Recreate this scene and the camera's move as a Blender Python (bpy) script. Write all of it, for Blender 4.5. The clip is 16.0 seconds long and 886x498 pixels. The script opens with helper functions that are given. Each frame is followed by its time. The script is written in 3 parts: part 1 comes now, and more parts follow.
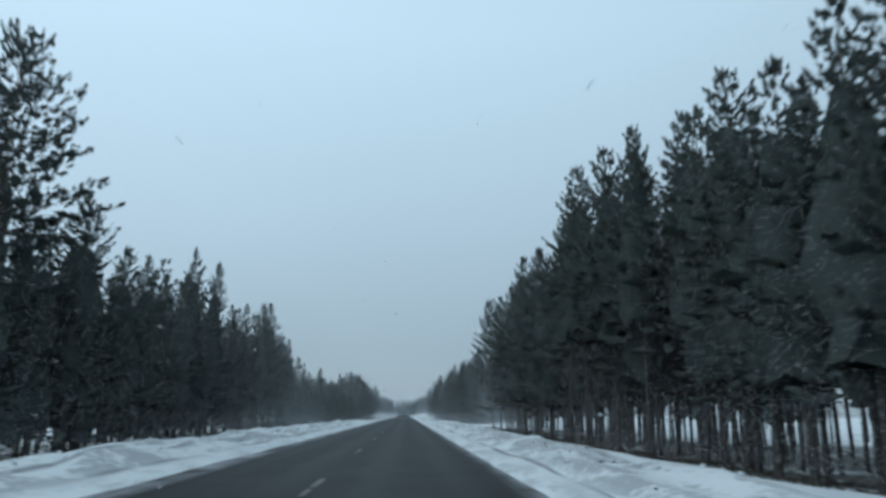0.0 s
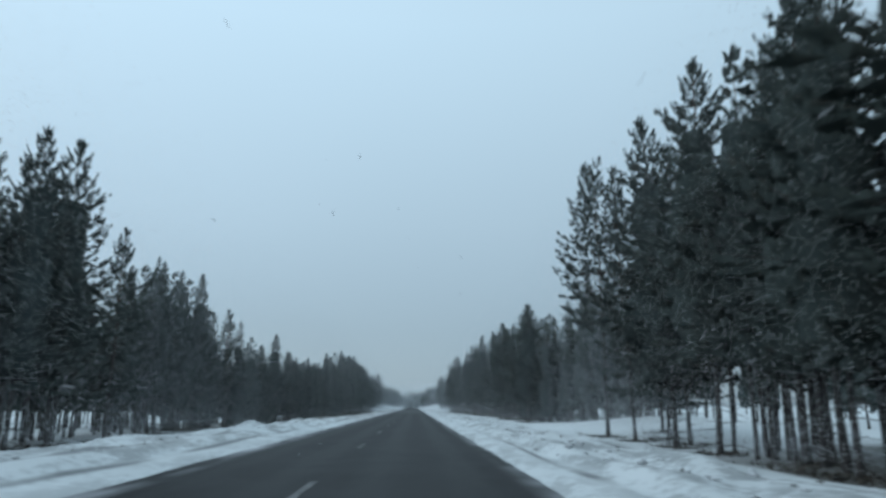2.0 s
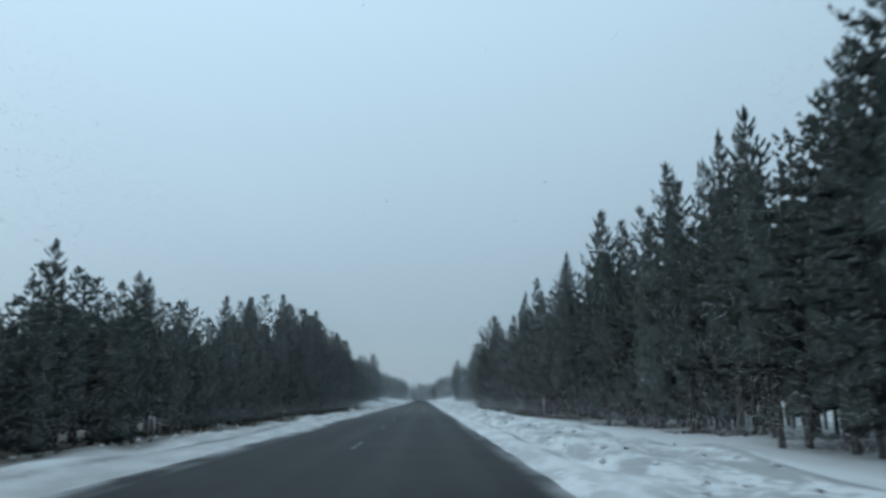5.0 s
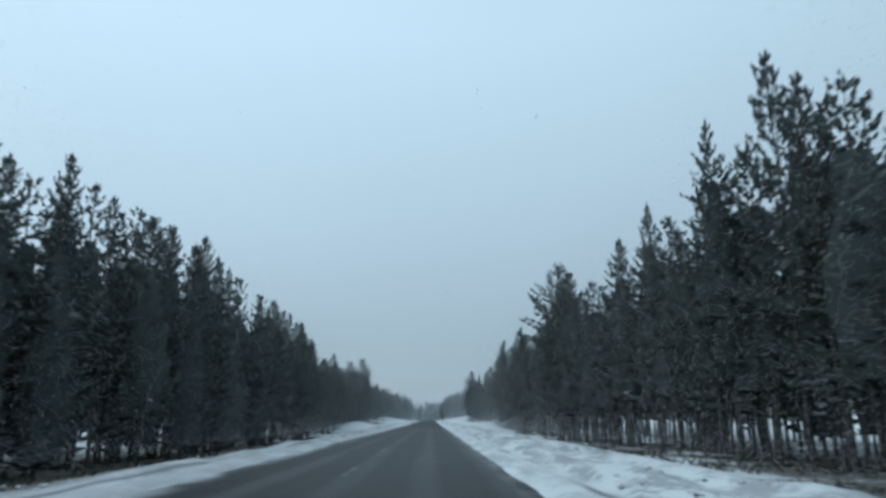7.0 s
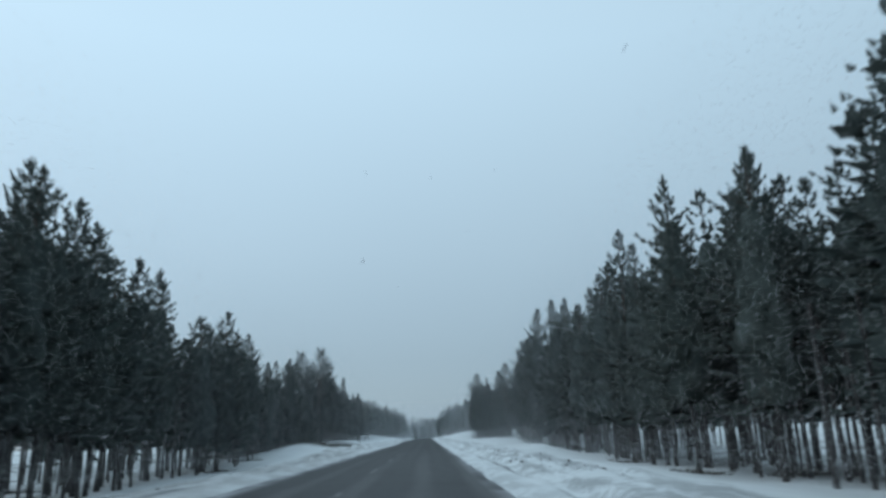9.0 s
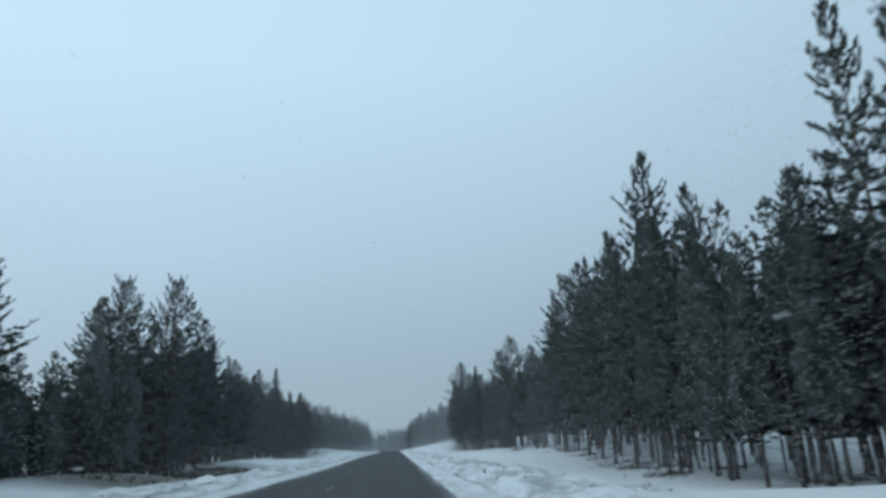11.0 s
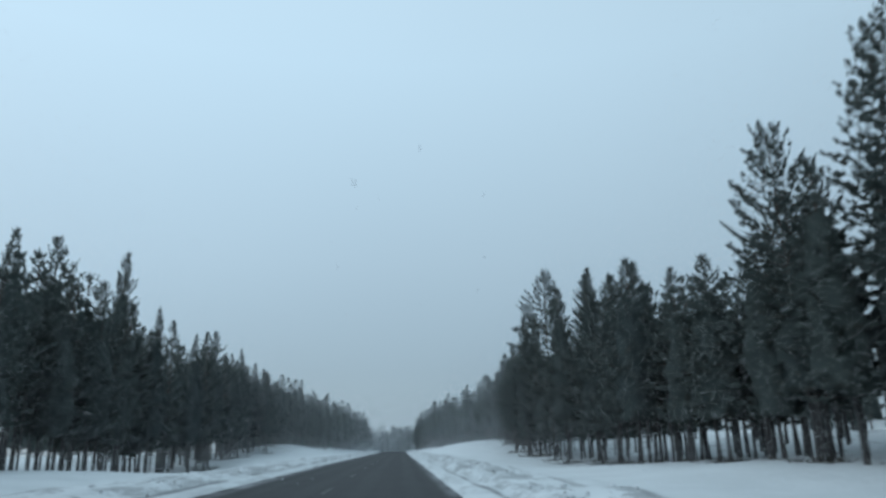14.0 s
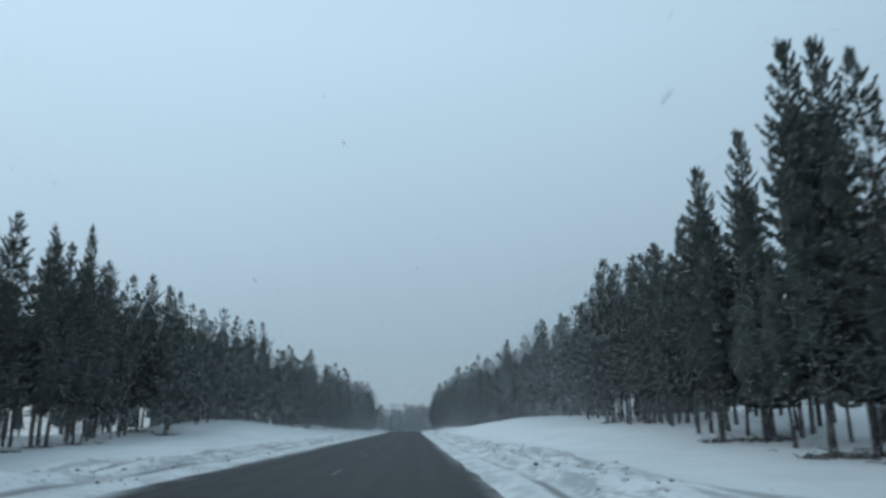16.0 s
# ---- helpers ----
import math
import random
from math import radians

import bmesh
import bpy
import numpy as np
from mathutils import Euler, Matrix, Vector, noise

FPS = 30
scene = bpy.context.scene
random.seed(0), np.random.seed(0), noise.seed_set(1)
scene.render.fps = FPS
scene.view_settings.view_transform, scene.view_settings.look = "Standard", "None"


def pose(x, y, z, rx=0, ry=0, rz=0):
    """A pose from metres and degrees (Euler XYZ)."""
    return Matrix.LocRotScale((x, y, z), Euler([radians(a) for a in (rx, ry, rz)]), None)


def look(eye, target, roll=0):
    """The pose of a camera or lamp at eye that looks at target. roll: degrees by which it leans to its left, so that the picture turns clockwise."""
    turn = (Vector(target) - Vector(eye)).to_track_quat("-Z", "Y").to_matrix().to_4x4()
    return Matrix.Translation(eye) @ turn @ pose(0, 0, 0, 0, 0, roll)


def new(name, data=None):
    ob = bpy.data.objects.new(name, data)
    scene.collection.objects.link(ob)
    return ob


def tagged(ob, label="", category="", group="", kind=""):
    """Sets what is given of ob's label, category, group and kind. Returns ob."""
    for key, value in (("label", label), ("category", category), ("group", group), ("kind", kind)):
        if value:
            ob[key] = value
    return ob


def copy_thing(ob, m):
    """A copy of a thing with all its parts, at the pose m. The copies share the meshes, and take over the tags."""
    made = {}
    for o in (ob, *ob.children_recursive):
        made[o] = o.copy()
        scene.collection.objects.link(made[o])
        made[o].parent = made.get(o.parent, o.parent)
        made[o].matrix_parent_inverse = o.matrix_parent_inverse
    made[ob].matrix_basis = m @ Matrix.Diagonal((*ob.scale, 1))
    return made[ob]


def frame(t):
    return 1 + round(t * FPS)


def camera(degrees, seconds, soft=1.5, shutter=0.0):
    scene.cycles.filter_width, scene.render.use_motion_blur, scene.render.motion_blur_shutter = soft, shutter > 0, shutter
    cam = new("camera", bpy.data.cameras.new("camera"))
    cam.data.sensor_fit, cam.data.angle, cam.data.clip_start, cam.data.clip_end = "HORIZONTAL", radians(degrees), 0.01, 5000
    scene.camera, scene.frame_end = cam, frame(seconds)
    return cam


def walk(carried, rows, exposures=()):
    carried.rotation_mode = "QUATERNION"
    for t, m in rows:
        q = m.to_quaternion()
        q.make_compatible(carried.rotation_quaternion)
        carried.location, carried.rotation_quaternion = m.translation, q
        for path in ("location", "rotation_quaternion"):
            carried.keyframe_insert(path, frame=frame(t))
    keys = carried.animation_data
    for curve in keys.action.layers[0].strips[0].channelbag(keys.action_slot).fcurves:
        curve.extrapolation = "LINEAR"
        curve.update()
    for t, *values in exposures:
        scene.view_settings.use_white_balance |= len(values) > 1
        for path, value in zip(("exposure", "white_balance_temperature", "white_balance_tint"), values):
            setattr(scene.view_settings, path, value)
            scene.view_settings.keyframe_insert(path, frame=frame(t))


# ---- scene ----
cam = camera(64.0, 16.0, soft=3.2, shutter=0.2)
SPEED = 25.0
EYE = 1.25
# seconds, pitch, roll, yaw; the car keeps its lane and its pace
TURNS = [
    (0.0, 13.12, -0.47, -2.91), (0.5, 12.75, -0.62, -2.65), (1.0, 13.63, 0.28, -2.11), (1.5, 14.14, -0.35, -1.49),
    (2.0, 12.50, -0.10, -2.26), (2.5, 12.13, -0.34, -2.09), (3.0, 12.47, 1.89, -2.33), (3.5, 11.82, 0.32, -2.76),
    (4.0, 13.05, 1.27, -1.94), (4.5, 11.76, 0.23, -1.65), (7.0, 13.46, 0.34, -0.89), (7.5, 13.60, -0.59, -0.75),
    (8.0, 14.81, 0.10, -0.56), (8.5, 14.71, 1.30, -0.47), (11.0, 15.48, 3.01, -3.65), (11.5, 16.10, 4.71, 0.05),
    (12.0, 13.64, 4.59, -2.85), (12.5, 18.30, 0.46, -3.86), (13.0, 15.91, 1.24, -3.04), (13.5, 15.67, 1.77, -3.50),
    (14.0, 15.59, 1.08, -3.31), (14.5, 14.35, 0.60, -3.83), (15.0, 14.80, 0.59, -2.92), (15.5, 14.58, -0.00, -2.49),
    (16.0, 14.04, 0.67, -2.31),
]
# the car drifts a little towards the verge: seconds, offset
LANE = ((0.0, -0.1), (4.5, 0.1), (7.0, 0.3), (8.5, 0.35), (11.0, 0.65), (16.0, 0.5))


def lane(t):
    return float(np.interp(t, [r[0] for r in LANE], [r[1] for r in LANE]))


walk(cam, [(t, pose(lane(t), SPEED * t, EYE, 90 + p, r, w)) for t, p, r, w in TURNS], exposures=[(0.0, 0.05), (2.5, 0.05), (4.5, 0.02), (7.0, 0.08), (8.0, 0.08), (8.5, 0.05), (11.0, 0.03), (12.0, 0.02), (12.5, -0.06), (13.5, -0.03), (14.5, 0.03), (15.5, -0.03), (16.0, -0.04)])

# ---- light: a snow-laden overcast sky ----
world = bpy.data.worlds.new("overcast")
scene.world = world
world.use_nodes = True
wn, wl = world.node_tree.nodes, world.node_tree.links
wn.clear()
w_out = wn.new("ShaderNodeOutputWorld")
w_bg = wn.new("ShaderNodeBackground")
w_sky = wn.new("ShaderNodeTexSky")
w_sky.sky_type = "NISHITA"
w_sky.sun_disc = False
w_sky.sun_elevation = radians(28)
w_sky.sun_rotation = radians(-60)
w_dim = wn.new("ShaderNodeMix")
w_dim.data_type = "RGBA"
w_dim.blend_type = "MULTIPLY"
w_dim.inputs[0].default_value = 1.0
w_dim.inputs[7].default_value = (0.1, 0.1, 0.1, 1)
wl.new(w_sky.outputs[0], w_dim.inputs[6])
w_co = wn.new("ShaderNodeTexCoord")
w_sep = wn.new("ShaderNodeSeparateXYZ")
wl.new(w_co.outputs["Generated"], w_sep.inputs[0])
w_ramp = wn.new("ShaderNodeValToRGB")
RAMP = ((0.0, (0.282, 0.39, 0.472)), (0.10, (0.310, 0.430, 0.522)), (0.25, (0.404, 0.557, 0.672)), (0.5, (0.525, 0.73, 0.882)), (1.0, (0.605, 0.80, 0.942)))
while len(w_ramp.color_ramp.elements) < len(RAMP):
    w_ramp.color_ramp.elements.new(0.5)
for stop, (at, rgb) in zip(w_ramp.color_ramp.elements, RAMP):
    stop.position, stop.color = at, (*rgb, 1)
wl.new(w_sep.outputs[2], w_ramp.inputs[0])
# broad, soft differences in the cloud cover
w_noise = wn.new("ShaderNodeTexNoise")
w_noise.inputs["Scale"].default_value = 1.3
w_noise.inputs["Detail"].default_value = 2.0
wl.new(w_co.outputs["Generated"], w_noise.inputs["Vector"])
w_tilt = wn.new("ShaderNodeMath")
w_tilt.operation = "MULTIPLY_ADD"
wl.new(w_sep.outputs[0], w_tilt.inputs[0])
w_tilt.inputs[1].default_value = -0.2
w_tilt.inputs[2].default_value = 0.96
w_var = wn.new("ShaderNodeMath")
w_var.operation = "MULTIPLY_ADD"
wl.new(w_noise.outputs[0], w_var.inputs[0])
w_var.inputs[1].default_value = 0.12
wl.new(w_tilt.outputs[0], w_var.inputs[2])
w_cloud = wn.new("ShaderNodeMix")
w_cloud.data_type = "RGBA"
w_cloud.inputs[0].default_value = 0.92
wl.new(w_dim.outputs[2], w_cloud.inputs[6])
wl.new(w_ramp.outputs[0], w_cloud.inputs[7])
wl.new(w_cloud.outputs[2], w_bg.inputs[0])
wl.new(w_var.outputs[0], w_bg.inputs[1])
wl.new(w_bg.outputs[0], w_out.inputs[0])

sun = new("sun", bpy.data.lights.new("sun", "SUN"))
sun.data.energy = 0.5
sun.data.angle = radians(40)
sun.data.color = (0.93, 0.97, 1.0)
sun.matrix_world = look((-60, -20, 60), (0, 0, 0))


# ---- materials ----
def material(name, rough=0.8):
    m = bpy.data.materials.new(name)
    m.use_nodes = True
    b = m.node_tree.nodes["Principled BSDF"]
    b.inputs["Roughness"].default_value = rough
    return m, m.node_tree.nodes, m.node_tree.links, b


def noise_node(nodes, links, vec, scale, detail=4.0):
    n = nodes.new("ShaderNodeTexNoise")
    n.inputs["Scale"].default_value = scale
    n.inputs["Detail"].default_value = detail
    if vec is not None:
        links.new(vec, n.inputs["Vector"])
    return n.outputs[0]


def ramp_node(nodes, links, fac, stops):
    r = nodes.new("ShaderNodeValToRGB")
    while len(r.color_ramp.elements) < len(stops):
        r.color_ramp.elements.new(0.5)
    for e, (at, rgb) in zip(r.color_ramp.elements, stops):
        e.position, e.color = at, (*rgb, 1) if not isinstance(rgb, float) else (rgb, rgb, rgb, 1)
    links.new(fac, r.inputs[0])
    return r.outputs[0]


def mix_node(nodes, links, fac, a, b, blend="MIX"):
    m = nodes.new("ShaderNodeMix")
    m.data_type, m.blend_type = "RGBA", blend
    for value, socket in ((fac, m.inputs[0]), (a, m.inputs[6]), (b, m.inputs[7])):
        if isinstance(value, (int, float)):
            socket.default_value = value
        elif isinstance(value, tuple):
            socket.default_value = (*value, 1)
        else:
            links.new(value, socket)
    return m.outputs[2]


def math_node(nodes, links, op, a, b=0.0, c=0.0):
    m = nodes.new("ShaderNodeMath")
    m.operation = op
    for value, socket in zip((a, b, c), m.inputs):
        if isinstance(value, (int, float)):
            socket.default_value = value
        else:
            links.new(value, socket)
    return m.outputs[0]


def bump_node(nodes, links, height, strength, distance, bsdf):
    b = nodes.new("ShaderNodeBump")
    b.inputs["Strength"].default_value = strength
    b.inputs["Distance"].default_value = distance
    links.new(height, b.inputs["Height"])
    links.new(b.outputs[0], bsdf.inputs["Normal"])


def wider_node(n, l, sep):
    """The widening of the cleared road, along y."""
    return math_node(n, l, "MULTIPLY", ramp_node(n, l, math_node(n, l, "MULTIPLY", sep.outputs[1], 0.002), ((0.68, 0.0), (0.82, 1.0))), 0.9)


def off_node(n, l, sep, wider):
    """Distance from the middle of the carriageway."""
    right = math_node(n, l, "ADD", sep.outputs[0], 1.25)
    left = math_node(n, l, "SUBTRACT", math_node(n, l, "MULTIPLY", right, -1.0), wider)
    return math_node(n, l, "MAXIMUM", right, left)


def make_snow():
    m, n, l, b = material("snow", 0.75)
    pos = n.new("ShaderNodeNewGeometry").outputs["Position"]
    sep = n.new("ShaderNodeSeparateXYZ")
    l.new(pos, sep.inputs[0])
    # distance from the carriageway's middle line
    wider = wider_node(n, l, sep)
    off = off_node(n, l, sep, wider)
    across = math_node(n, l, "ADD", sep.outputs[0], wider)
    roam = math_node(n, l, "MULTIPLY_ADD", noise_node(n, l, pos, 0.09, 3), 18.0, math_node(n, l, "ADD", sep.outputs[1], -9.0))
    belt = ramp_node(n, l, math_node(n, l, "MULTIPLY_ADD", noise_node(n, l, pos, 0.05, 4), 0.9, math_node(n, l, "MULTIPLY", off, 0.012)), ((0.70, 1.0), (0.90, 0.0)))
    # deeper in the wood the thawed stretches end unevenly
    inner = ramp_node(n, l, math_node(n, l, "MULTIPLY", off, 0.02), ((0.26, 0.0), (0.56, 1.0)))
    stray = math_node(n, l, "MULTIPLY_ADD", noise_node(n, l, pos, 0.035, 3), 150.0, -75.0)
    roam = math_node(n, l, "ADD", roam, math_node(n, l, "MULTIPLY", stray, inner))
    soft = noise_node(n, l, pos, 0.35, 3)
    fine = noise_node(n, l, pos, 5.0, 6)
    drawn = n.new("ShaderNodeMapping")
    drawn.inputs["Scale"].default_value = (1.0, 0.3, 1.0)
    l.new(pos, drawn.inputs[0])
    lump = noise_node(n, l, drawn.outputs[0], 1.5, 5)
    base = ramp_node(n, l, soft, ((0.3, (0.605, 0.645, 0.66)), (0.7, (0.69, 0.73, 0.745))))
    # grit thrown up by the plough lies in the first metres beside the road
    near = ramp_node(n, l, math_node(n, l, "MULTIPLY", off, 0.1), ((0.36, 0.7), (0.42, 0.35), (0.47, 1.0), (0.65, 1.0), (0.72, 0.15), (0.82, 0.0)))
    grit = ramp_node(n, l, mix_node(n, l, 0.4, lump, fine), ((0.46, 0.0), (0.56, 1.0)))
    dirty = mix_node(n, l, math_node(n, l, "MULTIPLY", math_node(n, l, "MULTIPLY", near, grit), 0.85), base, (0.31, 0.33, 0.34))
    bank = ramp_node(n, l, math_node(n, l, "MULTIPLY", sep.outputs[0], -0.1), ((0.46, 0.0), (0.50, 1.0), (0.74, 1.0), (0.86, 0.0)))
    sprayed = ramp_node(n, l, math_node(n, l, "MULTIPLY", sep.outputs[1], 0.002), ((0.205, 0.0), (0.235, 1.0), (0.55, 1.0), (0.6, 0.2)))
    bank = math_node(n, l, "MULTIPLY", bank, sprayed)
    dull = math_node(n, l, "MULTIPLY", bank, ramp_node(n, l, mix_node(n, l, 0.5, lump, soft), ((0.36, 0.25), (0.6, 0.75))))
    dirty = mix_node(n, l, dull, dirty, (0.36, 0.365, 0.365))
    # ruts and a dirty rim on the right; left lines paint the plough berm's shaded edges
    sway = noise_node(n, l, pos, 0.12, 2)
    worn = ramp_node(n, l, noise_node(n, l, drawn.outputs[0], 0.6, 4), ((0.42, 0.1), (0.56, 1.0)))
    for at, roaming, half, depth in ((3.0, 0.6, 0.15, 0.85), (5.6, 1.3, 0.2, 0.6), (-5.75, 0.5, 0.14, 0.8), (-6.7, 1.0, 0.18, 0.75)):
        wander = math_node(n, l, "MULTIPLY_ADD", sway, roaming, math_node(n, l, "ADD", sep.outputs[0] if at > 0 else across, -at - 0.5 * roaming))
        rut_shade = ramp_node(n, l, math_node(n, l, "ABSOLUTE", wander), ((0.3 * half, 1.0), (half, 0.0)))
        dirty = mix_node(n, l, math_node(n, l, "MULTIPLY", math_node(n, l, "MULTIPLY", rut_shade, worn), depth), dirty, (0.16, 0.168, 0.175))
    # needle litter and bare heath between the trees
    wood = ramp_node(n, l, math_node(n, l, "MULTIPLY", off, 0.04), ((0.50, 0.0), (0.60, 1.0)))
    patch = ramp_node(n, l, mix_node(n, l, 0.35, noise_node(n, l, pos, 0.16, 4), fine), ((0.43, 0.0), (0.53, 1.0)))
    old = ramp_node(n, l, math_node(n, l, "MULTIPLY", roam, 0.002), ((0.50, 1.0), (0.62, 0.1)))
    patch = math_node(n, l, "MULTIPLY", patch, old)
    clean = ramp_node(n, l, math_node(n, l, "MULTIPLY", roam, 0.002), ((0.15, 1.0), (0.17, 0.1), (0.215, 0.1), (0.24, 1.0)))
    patch = math_node(n, l, "MULTIPLY", patch, clean)
    # stretches where the thaw has reached the open verge, on either side of the road
    along = math_node(n, l, "MULTIPLY", roam, 0.002)
    thaw_right = ramp_node(n, l, along, ((0.0, 1.0), (0.14, 1.0), (0.155, 0.0), (0.338, 0.0), (0.355, 1.0), (0.43, 1.0), (0.45, 0.0)))
    thaw_left = ramp_node(n, l, along, ((0.195, 0.0), (0.215, 1.0), (0.48, 1.0), (0.50, 0.0)))
    nearer = ramp_node(n, l, along, ((0.2, 0.0), (0.3, 1.0)))
    verge_right = ramp_node(n, l, math_node(n, l, "MULTIPLY_ADD", sep.outputs[0], 0.1, math_node(n, l, "MULTIPLY_ADD", nearer, 0.2, -0.12)), ((0.70, 0.0), (0.78, 1.0)))
    verge_left = ramp_node(n, l, math_node(n, l, "MULTIPLY", sep.outputs[0], -0.1), ((0.63, 0.0), (0.68, 1.0)))
    bare = math_node(n, l, "MULTIPLY", thaw_right, verge_right)
    bare_left = math_node(n, l, "MULTIPLY", thaw_left, verge_left)
    later = ramp_node(n, l, along, ((0.595, 0.0), (0.61, 1.0), (0.66, 1.0), (0.68, 0.0)))
    verge_far = ramp_node(n, l, math_node(n, l, "MULTIPLY", sep.outputs[0], -0.1), ((0.82, 0.0), (0.96, 1.0)))
    bare_left = math_node(n, l, "MAXIMUM", bare_left, math_node(n, l, "MULTIPLY", later, verge_far))
    clump = mix_node(n, l, 0.35, noise_node(n, l, pos, 0.22, 4), fine)
    open_patch = math_node(n, l, "MULTIPLY", bare, ramp_node(n, l, clump, ((0.41, 0.0), (0.49, 1.0))))
    wide_patch = math_node(n, l, "MULTIPLY", bare_left, ramp_node(n, l, math_node(n, l, "MULTIPLY_ADD", inner, -0.16, clump), ((0.26, 0.0), (0.34, 1.0))))
    patch = math_node(n, l, "MAXIMUM", math_node(n, l, "MULTIPLY", wood, patch), math_node(n, l, "MAXIMUM", open_patch, wide_patch))
    patch = math_node(n, l, "MULTIPLY", patch, belt)
    litter = mix_node(n, l, fine, (0.035, 0.032, 0.026), (0.085, 0.078, 0.06))
    col = mix_node(n, l, math_node(n, l, "MULTIPLY", patch, 0.88), dirty, litter)
    l.new(col, b.inputs["Base Color"])
    b.inputs["Specular IOR Level"].default_value = 0.15
    h = math_node(n, l, "ADD", math_node(n, l, "MULTIPLY", lump, 0.7), math_node(n, l, "MULTIPLY", fine, 0.3))
    bump_node(n, l, h, 0.6, 0.12, b)
    return m


def make_asphalt():
    m, n, l, b = material("wet_asphalt", 0.4)
    pos = n.new("ShaderNodeNewGeometry").outputs["Position"]
    sep = n.new("ShaderNodeSeparateXYZ")
    l.new(pos, sep.inputs[0])
    stretch = n.new("ShaderNodeMapping")
    stretch.inputs["Scale"].default_value = (1.0, 0.05, 1.0)
    l.new(pos, stretch.inputs[0])
    streak = noise_node(n, l, stretch.outputs[0], 1.6, 5)
    grain = noise_node(n, l, pos, 60.0, 3)
    blot = noise_node(n, l, pos, 0.5, 4)
    # wheel lanes polished by traffic
    lanes = math_node(n, l, "SINE", math_node(n, l, "MULTIPLY_ADD", sep.outputs[0], 3.9, 1.0))
    lane = math_node(n, l, "MULTIPLY_ADD", lanes, 0.42, math_node(n, l, "MULTIPLY", streak, 0.9))
    col = ramp_node(n, l, lane, ((0.12, (0.010, 0.011, 0.012)), (0.5, (0.024, 0.025, 0.027)), (0.88, (0.068, 0.070, 0.072))))
    col = mix_node(n, l, 0.35, col, ramp_node(n, l, grain, ((0.3, (0.015, 0.015, 0.015)), (0.7, (0.075, 0.075, 0.075)))))
    dry = ramp_node(n, l, math_node(n, l, "MULTIPLY", sep.outputs[1], 0.002), ((0.34, (0.36, 0.36, 0.37)), (0.40, (1.45, 1.45, 1.45)), (0.52, (1.3, 1.3, 1.3)), (0.60, (0.6, 0.6, 0.61))))
    col = mix_node(n, l, 1.0, col, dry, "MULTIPLY")
    # thin drift of snow dust along the edges and the crown
    off = off_node(n, l, sep, wider_node(n, l, sep))
    edge = ramp_node(n, l, math_node(n, l, "MULTIPLY", off, 0.25), ((0.74, 0.0), (0.90, 1.0)))
    dust = ramp_node(n, l, mix_node(n, l, 0.5, streak, blot), ((0.42, 0.0), (0.62, 0.8)))
    col = mix_node(n, l, math_node(n, l, "MULTIPLY", edge, dust), col, (0.62, 0.65, 0.68))
    l.new(col, b.inputs["Base Color"])
    l.new(ramp_node(n, l, mix_node(n, l, 0.5, lane, blot), ((0.3, 0.52), (0.7, 0.6))), b.inputs["Roughness"])
    b.inputs["Specular IOR Level"].default_value = 0.09
    bump_node(n, l, grain, 0.25, 0.01, b)
    return m


def make_needles():
    m, n, l, b = material("pine_needles", 0.6)
    info = n.new("ShaderNodeObjectInfo").outputs["Random"]
    isle = n.new("ShaderNodeNewGeometry").outputs["Random Per Island"]
    pos = n.new("ShaderNodeTexCoord").outputs["Object"]
    a = mix_node(n, l, info, (0.067, 0.087, 0.087), (0.079, 0.098, 0.092))
    c = mix_node(n, l, isle, (0.92, 0.93, 0.94), (1.08, 1.08, 1.06))
    col = mix_node(n, l, 1.0, a, c, "MULTIPLY")
    brown = ramp_node(n, l, noise_node(n, l, pos, 1.1, 3), ((0.60, 0.0), (0.72, 0.5)))
    col = mix_node(n, l, brown, col, (0.07, 0.06, 0.043))
    # a pale uneven tint lifts the dark needles, as haze would
    haze_tint = ramp_node(n, l, mix_node(n, l, 0.4, noise_node(n, l, pos, 2.6, 4), isle), ((0.35, 0.035), (0.75, 0.065)))
    col = mix_node(n, l, haze_tint, col, (0.50, 0.56, 0.555))
    # sprays of needles scatter light to both sides
    d = n.new("ShaderNodeBsdfDiffuse")
    t = n.new("ShaderNodeBsdfTranslucent")
    x = n.new("ShaderNodeMixShader")
    x.inputs[0].default_value = 0.45
    l.new(col, d.inputs[0])
    l.new(col, t.inputs[0])
    l.new(d.outputs[0], x.inputs[1])
    l.new(t.outputs[0], x.inputs[2])
    l.new(x.outputs[0], n["Material Output"].inputs[0])
    return m


def make_bark():
    m, n, l, b = material("pine_bark", 0.9)
    pos = n.new("ShaderNodeTexCoord").outputs["Object"]
    sep = n.new("ShaderNodeSeparateXYZ")
    l.new(pos, sep.inputs[0])
    st = n.new("ShaderNodeMapping")
    st.inputs["Scale"].default_value = (1, 1, 0.25)
    l.new(pos, st.inputs[0])
    plates = noise_node(n, l, st.outputs[0], 14.0, 5)
    low = ramp_node(n, l, plates, ((0.35, (0.032, 0.030, 0.030)), (0.65, (0.085, 0.08, 0.078))))
    high = ramp_node(n, l, plates, ((0.35, (0.05, 0.036, 0.028)), (0.65, (0.125, 0.085, 0.062))))
    # Scots pine: grey plates below, thin orange bark above
    k = ramp_node(n, l, math_node(n, l, "MULTIPLY_ADD", plates, 0.2, math_node(n, l, "MULTIPLY", sep.outputs[2], 0.08)), ((0.40, 0.0), (0.75, 0.8)))
    l.new(mix_node(n, l, k, low, high), b.inputs["Base Color"])
    bump_node(n, l, plates, 0.8, 0.03, b)
    return m


